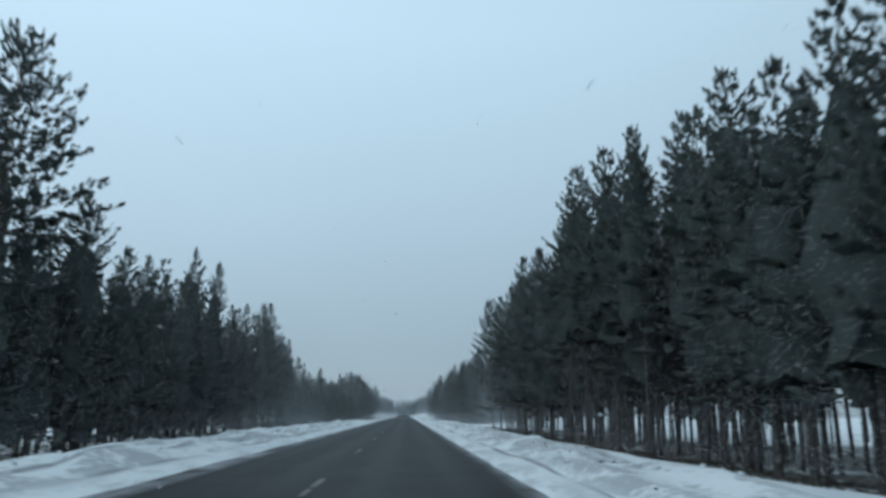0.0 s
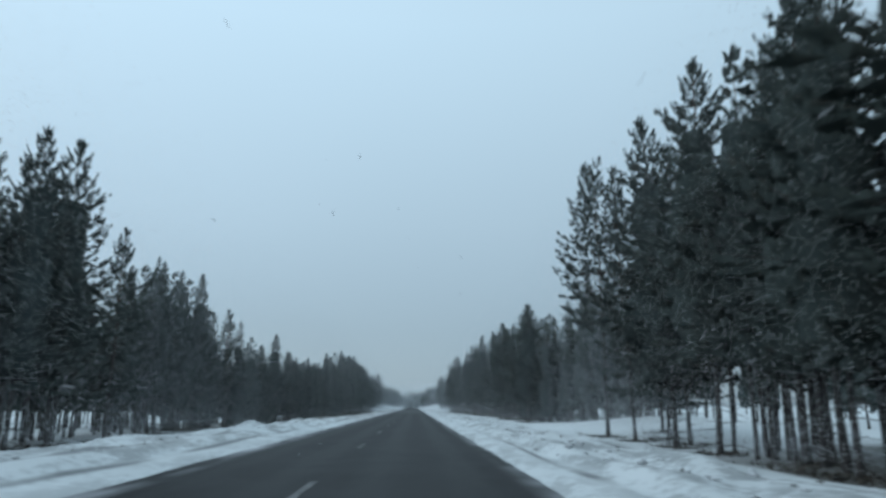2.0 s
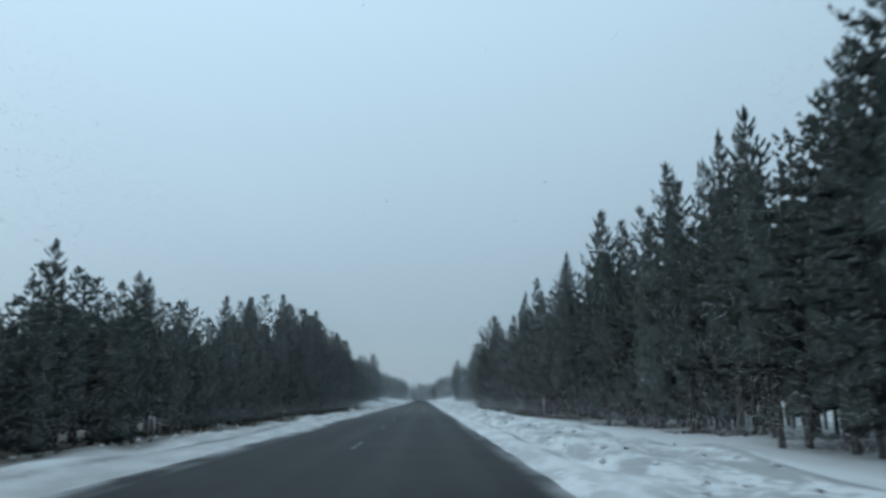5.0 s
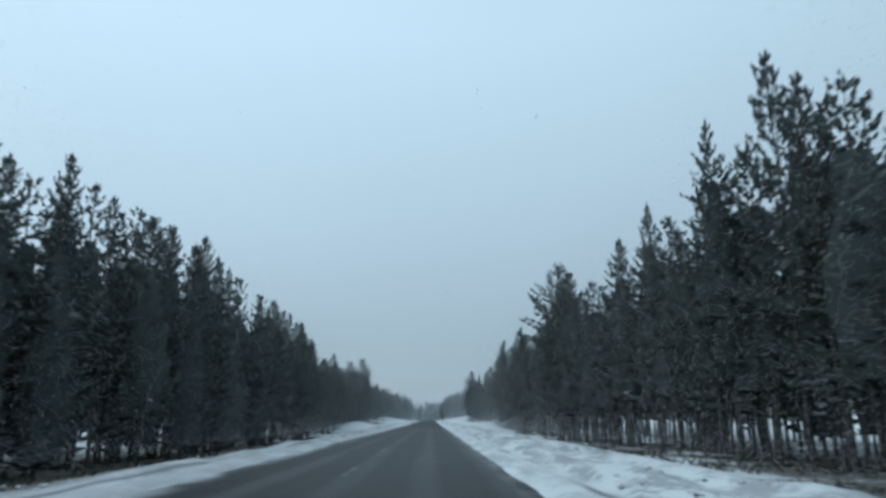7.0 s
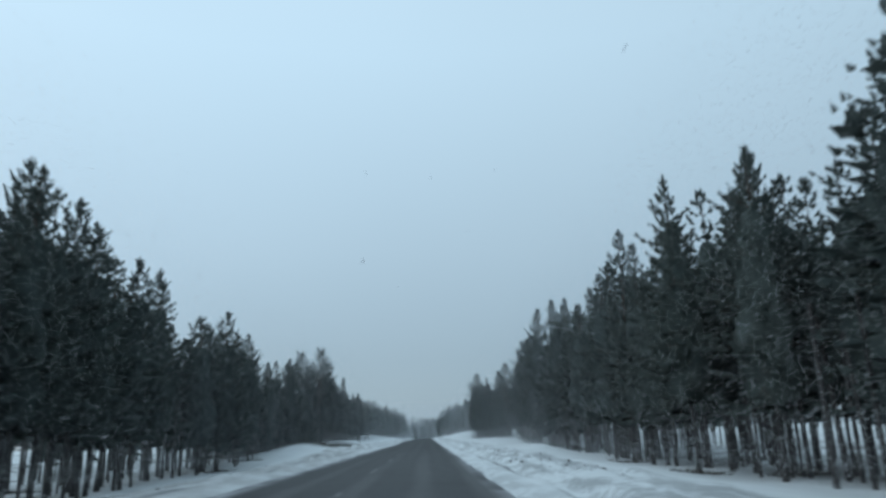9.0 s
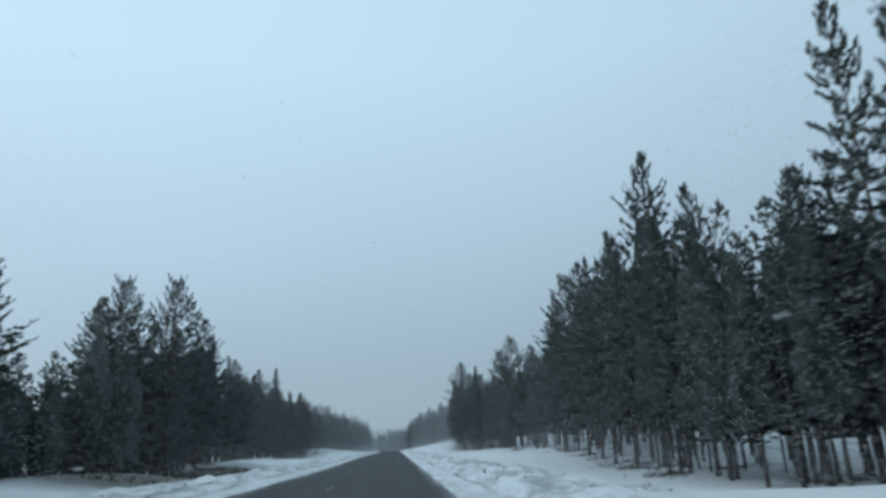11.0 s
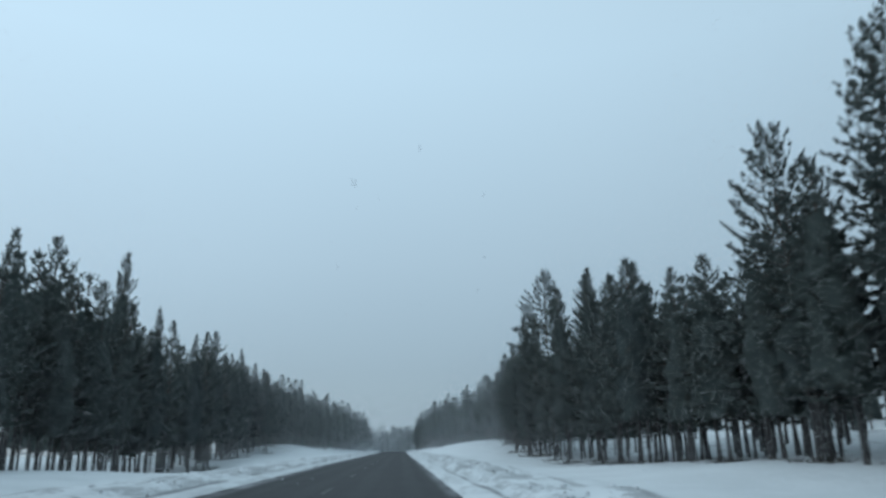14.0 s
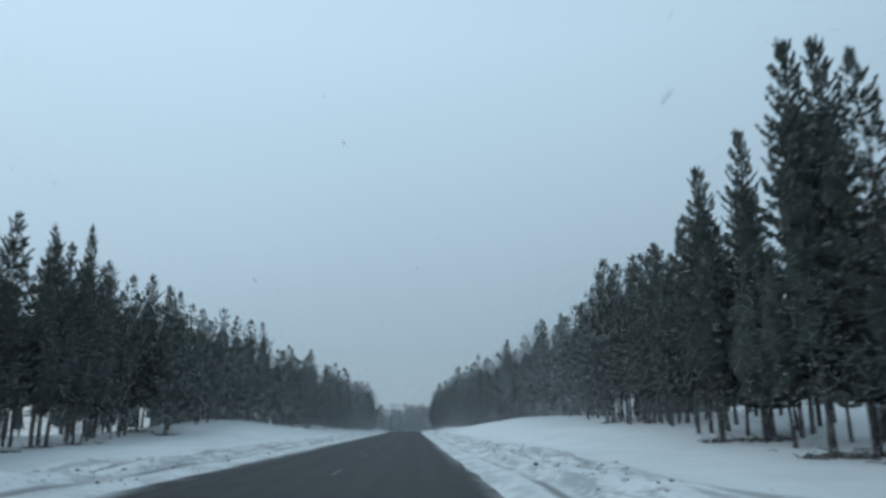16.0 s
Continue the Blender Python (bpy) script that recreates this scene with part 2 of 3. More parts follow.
def make_plain(name, a, c, scale, rough):
    m, n, l, b = material(name, rough)
    pos = n.new("ShaderNodeNewGeometry").outputs["Position"]
    v = noise_node(n, l, pos, scale, 5)
    l.new(ramp_node(n, l, v, ((0.35, a), (0.65, c))), b.inputs["Base Color"])
    bump_node(n, l, v, 0.4, 0.02, b)
    return m


def make_flakes():
    m, n, l, b = material("snow_crystals", 0.9)
    d = n.new("ShaderNodeBsdfDiffuse")
    t = n.new("ShaderNodeBsdfTranslucent")
    x = n.new("ShaderNodeMixShader")
    for k in (d, t):
        k.inputs[0].default_value = (0.78, 0.81, 0.84, 1)
    l.new(d.outputs[0], x.inputs[1])
    l.new(t.outputs[0], x.inputs[2])
    l.new(x.outputs[0], n["Material Output"].inputs[0])
    return m


SNOW = make_snow()
ASPHALT = make_asphalt()
NEEDLES = make_needles()
BARK = make_bark()
PAINT = make_plain("worn_road_paint", (0.035, 0.035, 0.035), (0.14, 0.14, 0.14), 7.0, 0.6)
TWIG = make_plain("dead_twigs", (0.035, 0.03, 0.026), (0.09, 0.075, 0.06), 12.0, 0.9)
FLAKE = make_flakes()
CLOD = make_plain("grey_plough_snow", (0.42, 0.44, 0.46), (0.74, 0.77, 0.79), 2.2, 0.8)
TURF = make_plain("dark_litter", (0.03, 0.028, 0.024), (0.08, 0.07, 0.055), 6.0, 0.95)


# ---- ground ----
def smooth(a, b, v):
    k = min(1.0, max(0.0, (v - a) / (b - a)))
    return k * k * (3 - 2 * k)


# mounds of the roadside: x, y, reach across, reach along, height
MOUNDS = [
    (8.6, 283, 2.6, 9, 0.85), (24.0, 322, 6, 15, 1.5), (20.0, 352, 5, 13, 0.15), (19.5, 105, 6, 13, 1.0), (-12.5, 304, 5, 14, 1.3), (-13.0, 340, 5, 12, 0.6),
    (32.0, 350, 9, 50, 1.7), (31.0, 420, 11, 45, 1.9), (18.0, 498, 8, 36, 1.2), (28.0, 520, 9, 60, 1.0),
    (-21.0, 484, 6, 24, 1.5), (-23.0, 540, 7, 30, 1.2),
]


# level of the wood's floor along the road
RIGHT_FLOOR = ((0, -0.45), (90, -0.5), (150, -0.35), (200, -0.2), (235, -0.5), (270, -0.5), (303, -0.8), (320, -0.65), (331, -0.1), (342, 0.3), (352, 0.1), (361, -0.3), (369, -0.15), (375, 0.1), (384, 0.15), (396, -0.3), (408, -0.3), (421, 0.0), (432, 0.35), (445, 0.9), (600, 1.0), (900, 0.5))
LEFT_FLOOR = ((0, -0.7), (105, -0.6), (125, -0.9), (180, -0.9), (200, -0.7), (256, -0.85), (300, -0.4), (335, 0.0), (357, 0.8), (381, 0.5), (409, -0.6), (423, -0.4), (440, 0.4), (470, 0.7), (700, 0.5))


def level(rows, y):
    for (a, p), (b, q) in zip(rows, rows[1:]):
        if a <= y < b:
            return p + (q - p) * smooth(a, b, y)
    return rows[0][1] if y < rows[0][0] else rows[-1][1]


def rough(x, y, size, seed):
    return noise.noise((x / size, y / size, seed))


def fall(y):
    """Beyond a crest the road drops out of sight into a valley."""
    return -11.0 * smooth(592, 760, y)


def widening(y):
    """The far lane is cleared wider along the last stretch."""
    return 0.9 * min(1.0, max(0.0, (y - 340) / 70))


def ground_z(x, y):
    right = x > -1.2
    d = x - 2.15 if right else -4.93 - widening(y) - x
    d += 0.10 * rough(0, y, 3.6, 3.1 if right else 8.3) + 0.05 * rough(x, y, 0.9, 5.5)
    if d < -0.6:
        return -0.08 + fall(y)
    far = max(0.0, d)
    z = -0.08 + 0.17 * smooth(-0.35, 0.45, d)
    # plough ridge with lumps and a rut
    narrow = 0.0 if right else (0.55 + 0.45 * smooth(172, 188, y)) * smooth(108, 118, y) * (1 - smooth(268, 282, y))
    ridge = smooth(0.5, 1.6 - 0.5 * narrow, d) * (1 - smooth(3.0 - 1.7 * narrow, 5.4 - 3.2 * narrow, d))
    z += ridge * ((0.12 if right else 0.22 - 0.13 * smooth(117, 126, y) * (1 - smooth(272, 284, y))) + 0.20 * (1 - 0.5 * narrow) * rough(x, 0.25 * y, 1.0, 1.0) + 0.16 * max(0.0, rough(x, 0.35 * y, 0.65, 2.0)) + 0.12 * rough(x, y, 5.0, 4.0))
    if right:
        z -= 0.16 * math.exp(-((d - 1.12 - 0.15 * rough(0, y, 14, 9)) / 0.2) ** 2) * (0.8 + rough(0, y, 6, 6))
    # the verge falls away into the wood
    floor = level(RIGHT_FLOOR if right else LEFT_FLOOR, y)
    z += (floor - 0.05) * smooth(3.0 - 0.9 * narrow, 9.0 - 2.5 * narrow, d)
    z += 0.12 * smooth(3, 6, d) * rough(x, y, 5.0, 7.0) + 0.3 * smooth(6, 14, d) * rough(x, y, 17.0, 2.5)
    if far > 2.5 and -60 < x < 80:
        k = smooth(2.5, 8.0, d)
        for mx, my, rx, ry, h in MOUNDS:
            e = ((x - mx) / rx) ** 2 + ((y - my) / ry) ** 2
            if e < 6:
                z += k * h * math.exp(-e)
    return z + fall(y)


def steps(*runs):
    out = []
    for a, b, s in runs:
        n = max(1, round((b - a) / s))
        out += [a + (b - a) * i / n for i in range(n)]
    return out + [runs[-1][1]]


def mesh_object(name, verts, faces, mats, smooth_shade=False, parent=None, index=None, normals=None):
    me = bpy.data.meshes.new(name)
    me.from_pydata(verts if isinstance(verts, list) else verts.tolist(), [], faces if isinstance(faces, list) else faces.tolist())
    for m in mats:
        me.materials.append(m)
    if index is not None:
        me.polygons.foreach_set("material_index", index)
    if smooth_shade:
        me.polygons.foreach_set("use_smooth", [True] * len(me.polygons))
    me.update()
    if normals is not None:
        me.normals_split_custom_set_from_vertices(normals.tolist())
    ob = new(name, me)
    if parent is not None:
        ob.parent = parent
    return ob


def build_ground():
    xs = steps((-2500, -300, 550), (-300, -60, 40), (-60, -22, 3), (-22, -9.6, 1.1), (-9.6, -4.0, 0.22), (-4.0, 1.6, 1.4),
               (1.6, 8.0, 0.22), (8.0, 22, 1.1), (22, 60, 3), (60, 300, 40), (300, 2500, 550))
    ys = steps((-500, -40, 60), (-40, 0, 2), (0, 430, 0.65), (430, 640, 2.2), (640, 900, 8), (900, 3600, 270))
    verts = [(x, y, ground_z(x, y)) for y in ys for x in xs]
    w = len(xs)
    faces = [(j * w + i, j * w + i + 1, (j + 1) * w + i + 1, (j + 1) * w + i) for j in range(len(ys) - 1) for i in range(w - 1)]
    ob = mesh_object("ground", verts, faces, [SNOW], True)
    tagged(ob, "snow-covered verge and forest floor with grit and litter", "ground", kind="structure")


def build_road():
    ys = steps((-200, 0, 20), (0, 460, 4), (460, 780, 8), (780, 1600, 40))
    xs = steps((-5.3, 2.9, 0.82))
    verts = [(x if x > -5.2 else x - widening(y), y, 0.03 - 0.012 * abs(x + 1.3) + 0.003 * rough(x, y, 7, 3) + fall(y)) for y in ys for x in xs]
    w = len(xs)
    faces = [(j * w + i, j * w + i + 1, (j + 1) * w + i + 1, (j + 1) * w + i) for j in range(len(ys) - 1) for i in range(w - 1)]
    rim = [j * w for j in range(len(ys))], [j * w + w - 1 for j in range(len(ys))]
    for side, line in enumerate(rim):
        base = len(verts)
        verts += [(verts[k][0], verts[k][1], verts[k][2] - 0.23) for k in line]
        for j in range(len(line) - 1):
            q = (line[j], line[j + 1], base + j + 1, base + j)
            faces.append(q if side == 0 else q[::-1])
    road = mesh_object("road", verts, faces, [ASPHALT], True)
    tagged(road, "straight wet dark asphalt country road between snowy verges", "road", kind="structure")
    rng = random.Random(4)
    for k in range(0, 46):
        y0 = 11.3 + 12 * k
        bm = bmesh.new()
        pts = []
        n = 9
        for i in range(n + 1):
            pts.append((y0 + 3.0 * i / n, 0.05 + 0.022 * rng.random()))
        left = [bm.verts.new((-1.65 - w_, y, 0.036)) for y, w_ in pts]
        right = [bm.verts.new((-1.65 + w_, y, 0.036)) for y, w_ in pts]
        for i in range(n):
            if rng.random() > 0.12:
                bm.faces.new((left[i], right[i], right[i + 1], left[i + 1]))
        me = bpy.data.meshes.new("lane_dash")
        bm.to_mesh(me)
        bm.free()
        me.materials.append(PAINT)
        new("lane_dash", me).parent = road


# ---- pines ----
def tube(points, radii, sides):
    """Vertices and triangles of a tapered tube along points."""
    vs, fs = [], []
    for k, (p, r) in enumerate(zip(points, radii)):
        d = (points[min(k + 1, len(points) - 1)] - points[max(k - 1, 0)]).normalized()
        u = d.orthogonal().normalized()
        v = d.cross(u)
        for s in range(sides):
            a = 2 * math.pi * s / sides
            vs.append(tuple(p + u * (r * math.cos(a)) + v * (r * math.sin(a))))
    for k in range(len(points) - 1):
        for s in range(sides):
            a, b = k * sides + s, k * sides + (s + 1) % sides
            fs.append((a, b, b + sides))
            fs.append((a, b + sides, a + sides))
    return vs, fs


def pine_shape(seed, H, bare, width, gap, per, shoots, openness=0.0, peak=0.75, core=(6, 7), limbs=True, shoot=0.36, pads=2):
    """Wood and foliage of one pine: (verts, faces) twice. bare: height below the crown; peak: how slowly it narrows.
    Whorls of boughs carry flat pads of needles; upswept shoots stand round the rim of every bough."""
    rng = random.Random(seed)
    wv, wf, lv, lf = [], [], [], []
    girth, plump = (0.18, 0.115 if openness < 0.12 else 0.075) if limbs else (0.24, 0.19)
    shoots = shoots if openness < 0.12 else round(1.35 * shoots)

    def add(v, f):
        o = len(wv)
        wv.extend(v)
        wf.extend(tuple(i + o for i in t) for t in f)

    bend = [Vector((rng.uniform(-0.12, 0.12), rng.uniform(-0.12, 0.12), 0)) for _ in range(9)]
    line, rad = [], []
    lean = Vector((0, 0, 0))
    for k in range(9):
        lean += bend[k] * (0.0 if k == 0 else 1.0)
        f = k / 8
        line.append(Vector((lean.x * 0.6, lean.y * 0.6, H * f * 0.985 - (0.5 if k == 0 else 0))))
        rad.append(0.076 * (1 - f) ** 0.8 * H / 13 + 0.012 + (0.05 if k == 0 else 0))
    add(*tube(line, rad, 7 if limbs else 4))

    def stem(z):
        f = min(0.999, max(0.0, z / (H * 0.985))) * 8
        i = int(f)
        return line[i].lerp(line[i + 1], f - i)

    def outline(f):
        return width * (min(1.0, 1.45 * (1 - f)) ** peak * (0.74 + 0.26 * min(1.0, f / 0.2))) + 0.12

    def spike(p, d, ln, wide):
        """One shoot with its needles: a slim three-sided spindle."""
        u = d.orthogonal().normalized()
        v = d.cross(u)
        t = rng.uniform(0, 6.28)
        o = len(lv)
        q = p + d * (ln * (0.45 if limbs else 0.3))
        if limbs:
            lv.append(tuple(p))
        else:
            o -= 1
        for k in range(3):
            a = t + 2.094 * k
            lv.append(tuple(q + (u * math.cos(a) + v * math.sin(a)) * (wide * rng.uniform(0.7, 1.3))))
        lv.append(tuple(p + d * ln))
        for k in range(3):
            m, n = o + 1 + k, o + 1 + (k + 1) % 3
            if limbs:
                lf.append((o, n, m))
            lf.append((o + 4, m, n))

    def pad(p, h, long, across, thick):
        """A clump of needles: an uneven flattened eight-sided lump."""
        c = Vector((-h.y, h.x, 0.0))
        o = len(lv)
        for e in (h * long, -h * long, c * across, -c * across, Vector((0, 0, thick)), Vector((0, 0, -thick))):
            j = Vector((rng.uniform(-1, 1), rng.uniform(-1, 1), rng.uniform(-1, 1))) * (0.3 * thick)
            lv.append(tuple(p + e * rng.uniform(0.75, 1.2) + j))
        for t in ((0, 2, 4), (2, 1, 4), (1, 3, 4), (3, 0, 4), (2, 0, 5), (1, 2, 5), (3, 1, 5), (0, 3, 5)):
            lf.append(tuple(i + o for i in t))

    # dead stubs on the bare trunk
    for _ in range(rng.randint(8, 14) if limbs else 0):
        z = rng.uniform(bare * 0.35, bare * 1.15)
        a = rng.uniform(0, 6.28)
        p = stem(z)
        q = p + Vector((math.cos(a), math.sin(a), rng.uniform(-0.35, 0.12))) * rng.uniform(0.5, 1.6)
        add(*tube([p, q], [0.018, 0.004], 3))
    # the dense shaded inside of a closed crown
    rings, sides = core if openness < 0.12 else (0, 0)
    o = len(lv)
    for k in range(rings):
        f = 0.7 * k / (rings - 1)
        p = stem(bare + 0.1 + f * (H - bare))
        for q in range(sides):
            a = 6.283 * (q + 0.5 * (k % 2)) / sides
            r = outline(f) * rng.uniform(0.3, 0.6) * (1 - 0.3 * k / (rings - 1))
            lv.append((p.x + r * math.cos(a), p.y + r * math.sin(a), p.z + rng.uniform(-0.25, 0.25)))
    for k in range(rings - 1):
        for q in range(sides):
            u, v = o + k * sides + q, o + k * sides + (q + 1) % sides
            lf.append((u, v, v + sides))
            lf.append((u, v + sides, u + sides))
    for k, z in ((0, bare - 0.1), (rings - 1, bare + 0.75 * (H - bare))) if rings else ():
        lv.append(tuple(stem(z)))
        for q in range(sides):
            u, v = o + k * sides + q, o + k * sides + (q + 1) % sides
            lf.append((len(lv) - 1, v, u) if k == 0 else (len(lv) - 1, u, v))
    z = bare
    spin = rng.uniform(0, 6.28)
    while z < H - 0.35:
        f = (z - bare) / (H - bare)
        reach = outline(f) * rng.uniform(0.85, 1.12)
        count = per
        spin += 0.9
        for b in range(count):
            if rng.random() < openness * min(1.0, 1.7 * f * f + 0.1):
                continue
            a = spin + 6.283 * b / count + rng.uniform(-0.35, 0.35)
            ln = reach * rng.choice((0.66, 0.82, 1.0, 1.0, 1.1, 1.25)) * rng.uniform(0.88, 1.08)
            rise = radians(-5 + 56 * f + rng.uniform(-15, 15))
            h = Vector((math.cos(a), math.sin(a), 0))
            p0 = stem(z + rng.uniform(-0.09, 0.09))
            p1 = p0 + (h * math.cos(rise) + Vector((0, 0, math.sin(rise)))) * (ln * 0.55)
            r2 = rise + radians(rng.uniform(10, 36))
            p2 = p1 + (h * math.cos(r2) + Vector((0, 0, math.sin(r2)))) * (ln * 0.45)
            if limbs and f < 0.1:
                add(*tube([p0, p1, p2], [0.034 * (1 - 0.7 * f), 0.018, 0.005], 3))
            elif limbs and (openness > 0.12 or b % 2):
                add(*tube([p0, p2], [0.03 * (1 - 0.6 * f), 0.005], 3))
            cross = Vector((-h.y, h.x, 0))
            for k in range(pads):
                s = (0.74, 0.42, 0.58, 0.88, 0.3)[k]
                p = p0.lerp(p1, s / 0.55) if s < 0.55 else p1.lerp(p2, (s - 0.55) / 0.45)
                pad(p + cross * rng.uniform(-0.16, 0.16) * ln, (h + Vector((0, 0, math.tan(rise)))).normalized(), plump * ln, plump * ln * rng.uniform(0.7, 1.1), rng.uniform(0.09, 0.19) * (1 - 0.45 * f))
            n = max(2, round(shoots * (0.35 + 0.65 * ln / (width + 0.2)))) if shoots > 1 else shoots
            for k in range(n):
                s = 1.0 if k == 0 else 0.35 + 0.65 * rng.random() ** 0.7
                p = p0.lerp(p1, s / 0.55) if s < 0.55 else p1.lerp(p2, (s - 0.55) / 0.45)
                sway = rng.uniform(-1, 1) * 0.40 * ln * (1.15 - s) if k else 0.0
                p = p + cross * sway + Vector((0, 0, rng.uniform(-0.06, 0.06)))
                d = (h * 0.75 + cross * (1.3 * sway) + Vector((0, 0, 0.5 + 1.1 * f + rng.uniform(-0.3, 0.4)))).normalized()
                size = shoot * rng.uniform(0.75, 1.3) * (1 - 0.35 * f)
                spike(p - d * (0.3 * size), d, size, size * girth)
        z += gap * rng.uniform(0.75, 1.25) * (1 - 0.4 * f)
    # the leader
    top = line[-1]
    spike(top - Vector((0, 0, 0.25)), Vector((0, 0, 1)), 0.6, 0.07)
    for k in range(7 if shoots > 1 else 2):
        d = Vector((rng.uniform(-0.6, 0.6), rng.uniform(-0.6, 0.6), 1)).normalized()
        spike(top + Vector((0, 0, -0.12 - 0.07 * k)), d, shoot * rng.uniform(0.8, 1.1), shoot * 0.17)
    return (np.array(wv), np.array(wf)), (np.array(lv), np.array(lf))


NEAR_H = 13.0


def crown_normals(v):
    """Outward and upward directions, so that a crown shades as one mass."""
    r = np.hypot(v[:, 0], v[:, 1]) + 0.4
    n = np.column_stack((0.85 * v[:, 0] / r, 0.85 * v[:, 1] / r, np.full(len(v), 0.35)))
    n += 0.06 * np.random.default_rng(len(v)).normal(size=n.shape)
    return n / np.linalg.norm(n, axis=1)[:, None]


# seed, bare trunk, crown width, whorl gap, branches, tufts, openness, peak
KINDS = [
    (11, 2.7, 2.6, 0.56, 6, 13, 0.05, 0.86), (12, 2.9, 2.3, 0.54, 6, 12, 0.07, 0.94), (13, 2.4, 2.9, 0.58, 6, 14, 0.05, 0.80),
    (14, 2.9, 2.0, 0.52, 6, 11, 0.07, 1.0), (15, 2.8, 1.9, 0.74, 6, 16, 0.16, 0.80), (16, 3.2, 1.8, 0.82, 6, 17, 0.24, 0.70),
    (17, 4.6, 2.15, 0.56, 6, 13, 0.10, 0.80), (18, 3.0, 1.35, 0.46, 6, 11, 0.04, 0.62),
    (19, 0.9, 2.2, 0.58, 6, 12, 0.05, 0.85), (20, 5.4, 2.7, 0.5, 6, 18, 0.13, 0.5),
]
LABELS = [
    "bushy dark green pine with a bare grey lower trunk", "slim dark green pine rising from the snow",
    "broad dense dark pine with low branches", "narrow spire-topped dark pine on a thin trunk",
    "ragged dark pine with uneven gaps in its crown", "open-crowned tall pine with a long bare trunk",
    "tall pine with a high dark crown and bare grey trunk", "slender columnar dark pine with short dense boughs",
    "young dark pine with boughs almost down to the snow",
    "mature pine with a rounded open crown on a bare trunk",
]


def build_templates(rich):
    out = []
    for (seed, bare, width, gap, per, tufts, holes, peak), label in zip(KINDS, LABELS):
        if rich:
            (wv, wf), (lv, lf) = pine_shape(seed, NEAR_H, bare, width, gap, per, round(tufts * 1.5), holes, peak, (14, 12), True, 0.26, 3)
        else:
            (wv, wf), (lv, lf) = pine_shape(seed + 20, NEAR_H, bare, width, gap * 1.2, per, round(tufts * 1.1), holes, peak, (11, 10), True, 0.29, 3)
        root = new("pine_tree")
        mesh_object("trunk", wv, wf, [BARK], True, root)
        mesh_object("crown", lv, lf, [NEEDLES], True, root, None, crown_normals(lv))
        tagged(root, label, "tree", "pines along the road")
        out.append(root)
    return out


# trees that stand out of the edge of the wood: x, y, height of the top, kind
RIGHT_A = [
    (10.7, 14.6, 14.4, 4), (11.5, 19.7, 11.7, 1), (10.5, 22.4, 13.3, 6), (11.0, 26.8, 13.4, 6), (9.3, 27.9, 13.4, 6), (9.0, 31.0, 13.7, 6),
    (9.0, 36.2, 14.6, 6), (9.3, 41.5, 14.3, 6), (9.7, 49, 12.9, 2), (10.5, 57.3, 14.8, 0), (10.0, 60.6, 14.7, 2), (12.0, 64.0, 14.4, 0),
    (10.5, 67, 14.3, 2), (12.2, 71.0, 14.6, 0), (10.8, 75.6, 15.1, 0), (11.2, 81, 14.6, 2), (12.8, 83.5, 14.0, 2), (11.3, 87, 14.3, 5),
]
RIGHT_B = [
    (13.6, 88.5, 11.2, 2), (10.8, 90.5, 15.3, 9), (14.6, 92.5, 10.6, 0), (16.5, 110.3, 11.7, 1), (17.5, 114.9, 12.6, 0), (17.2, 117.8, 13.0, 0),
    (17.5, 120.7, 14.2, 2), (11.4, 122.2, 11.3, 2), (16.8, 127.8, 11.7, 5), (19.3, 128, 14.5, 2), (13.0, 132.2, 12.9, 2), (13.0, 135.0, 12.6, 0),
    (12.0, 138.1, 11.2, 2), (11.4, 140.0, 11.7, 0), (13.1, 154.5, 12.9, 3), (12.0, 157.0, 12.4, 1), (11.0, 167.6, 12.7, 1), (10.6, 177.1, 12.1, 3),
]
RIGHT_C = [
    (11.5, 190, 8.0, 1), (12.2, 195.6, 11.9, 4), (12.0, 197.4, 13.5, 4), (11.2, 200.6, 12.6, 3), (12.4, 205.0, 11.2, 4), (12.0, 207.2, 10.0, 3),
    (12.2, 212.6, 12.8, 3), (11.9, 216.9, 11.9, 1), (10.7, 227.0, 11.9, 2), (10.7, 229.8, 11.6, 2), (10.5, 231.6, 13.0, 9), (12.8, 249.9, 11.2, 2),
    (10.0, 251.2, 10.9, 3), (16.0, 259, 13.0, 0), (11.0, 263, 12.0, 4), (11.6, 284, 12.0, 1), (14.1, 292.9, 13.8, 4), (15.6, 299.3, 10.8, 1),
]
RIGHT_D = [
    (13.2, 308.5, 15.4, 2), (16.4, 308.8, 13.7, 2), (15.2, 313.9, 11.3, 0), (14.0, 315.6, 13.4, 1), (14.8, 317.8, 13.6, 0), (14.5, 321, 12.8, 0),
    (14.7, 324.4, 14.1, 3), (14.5, 327.2, 14.3, 0), (15.1, 332.7, 14.3, 9), (15.1, 336.6, 14.0, 3), (15.6, 339.4, 12.4, 1), (18.2, 353, 10.7, 3),
    (18.6, 363.8, 12.7, 0), (16.2, 369.6, 14.5, 9), (23.0, 375.5, 16.0, 1), (15.9, 376.3, 13.6, 9), (15.6, 382.9, 10.2, 0), (15.6, 386.9, 10.5, 4),
]
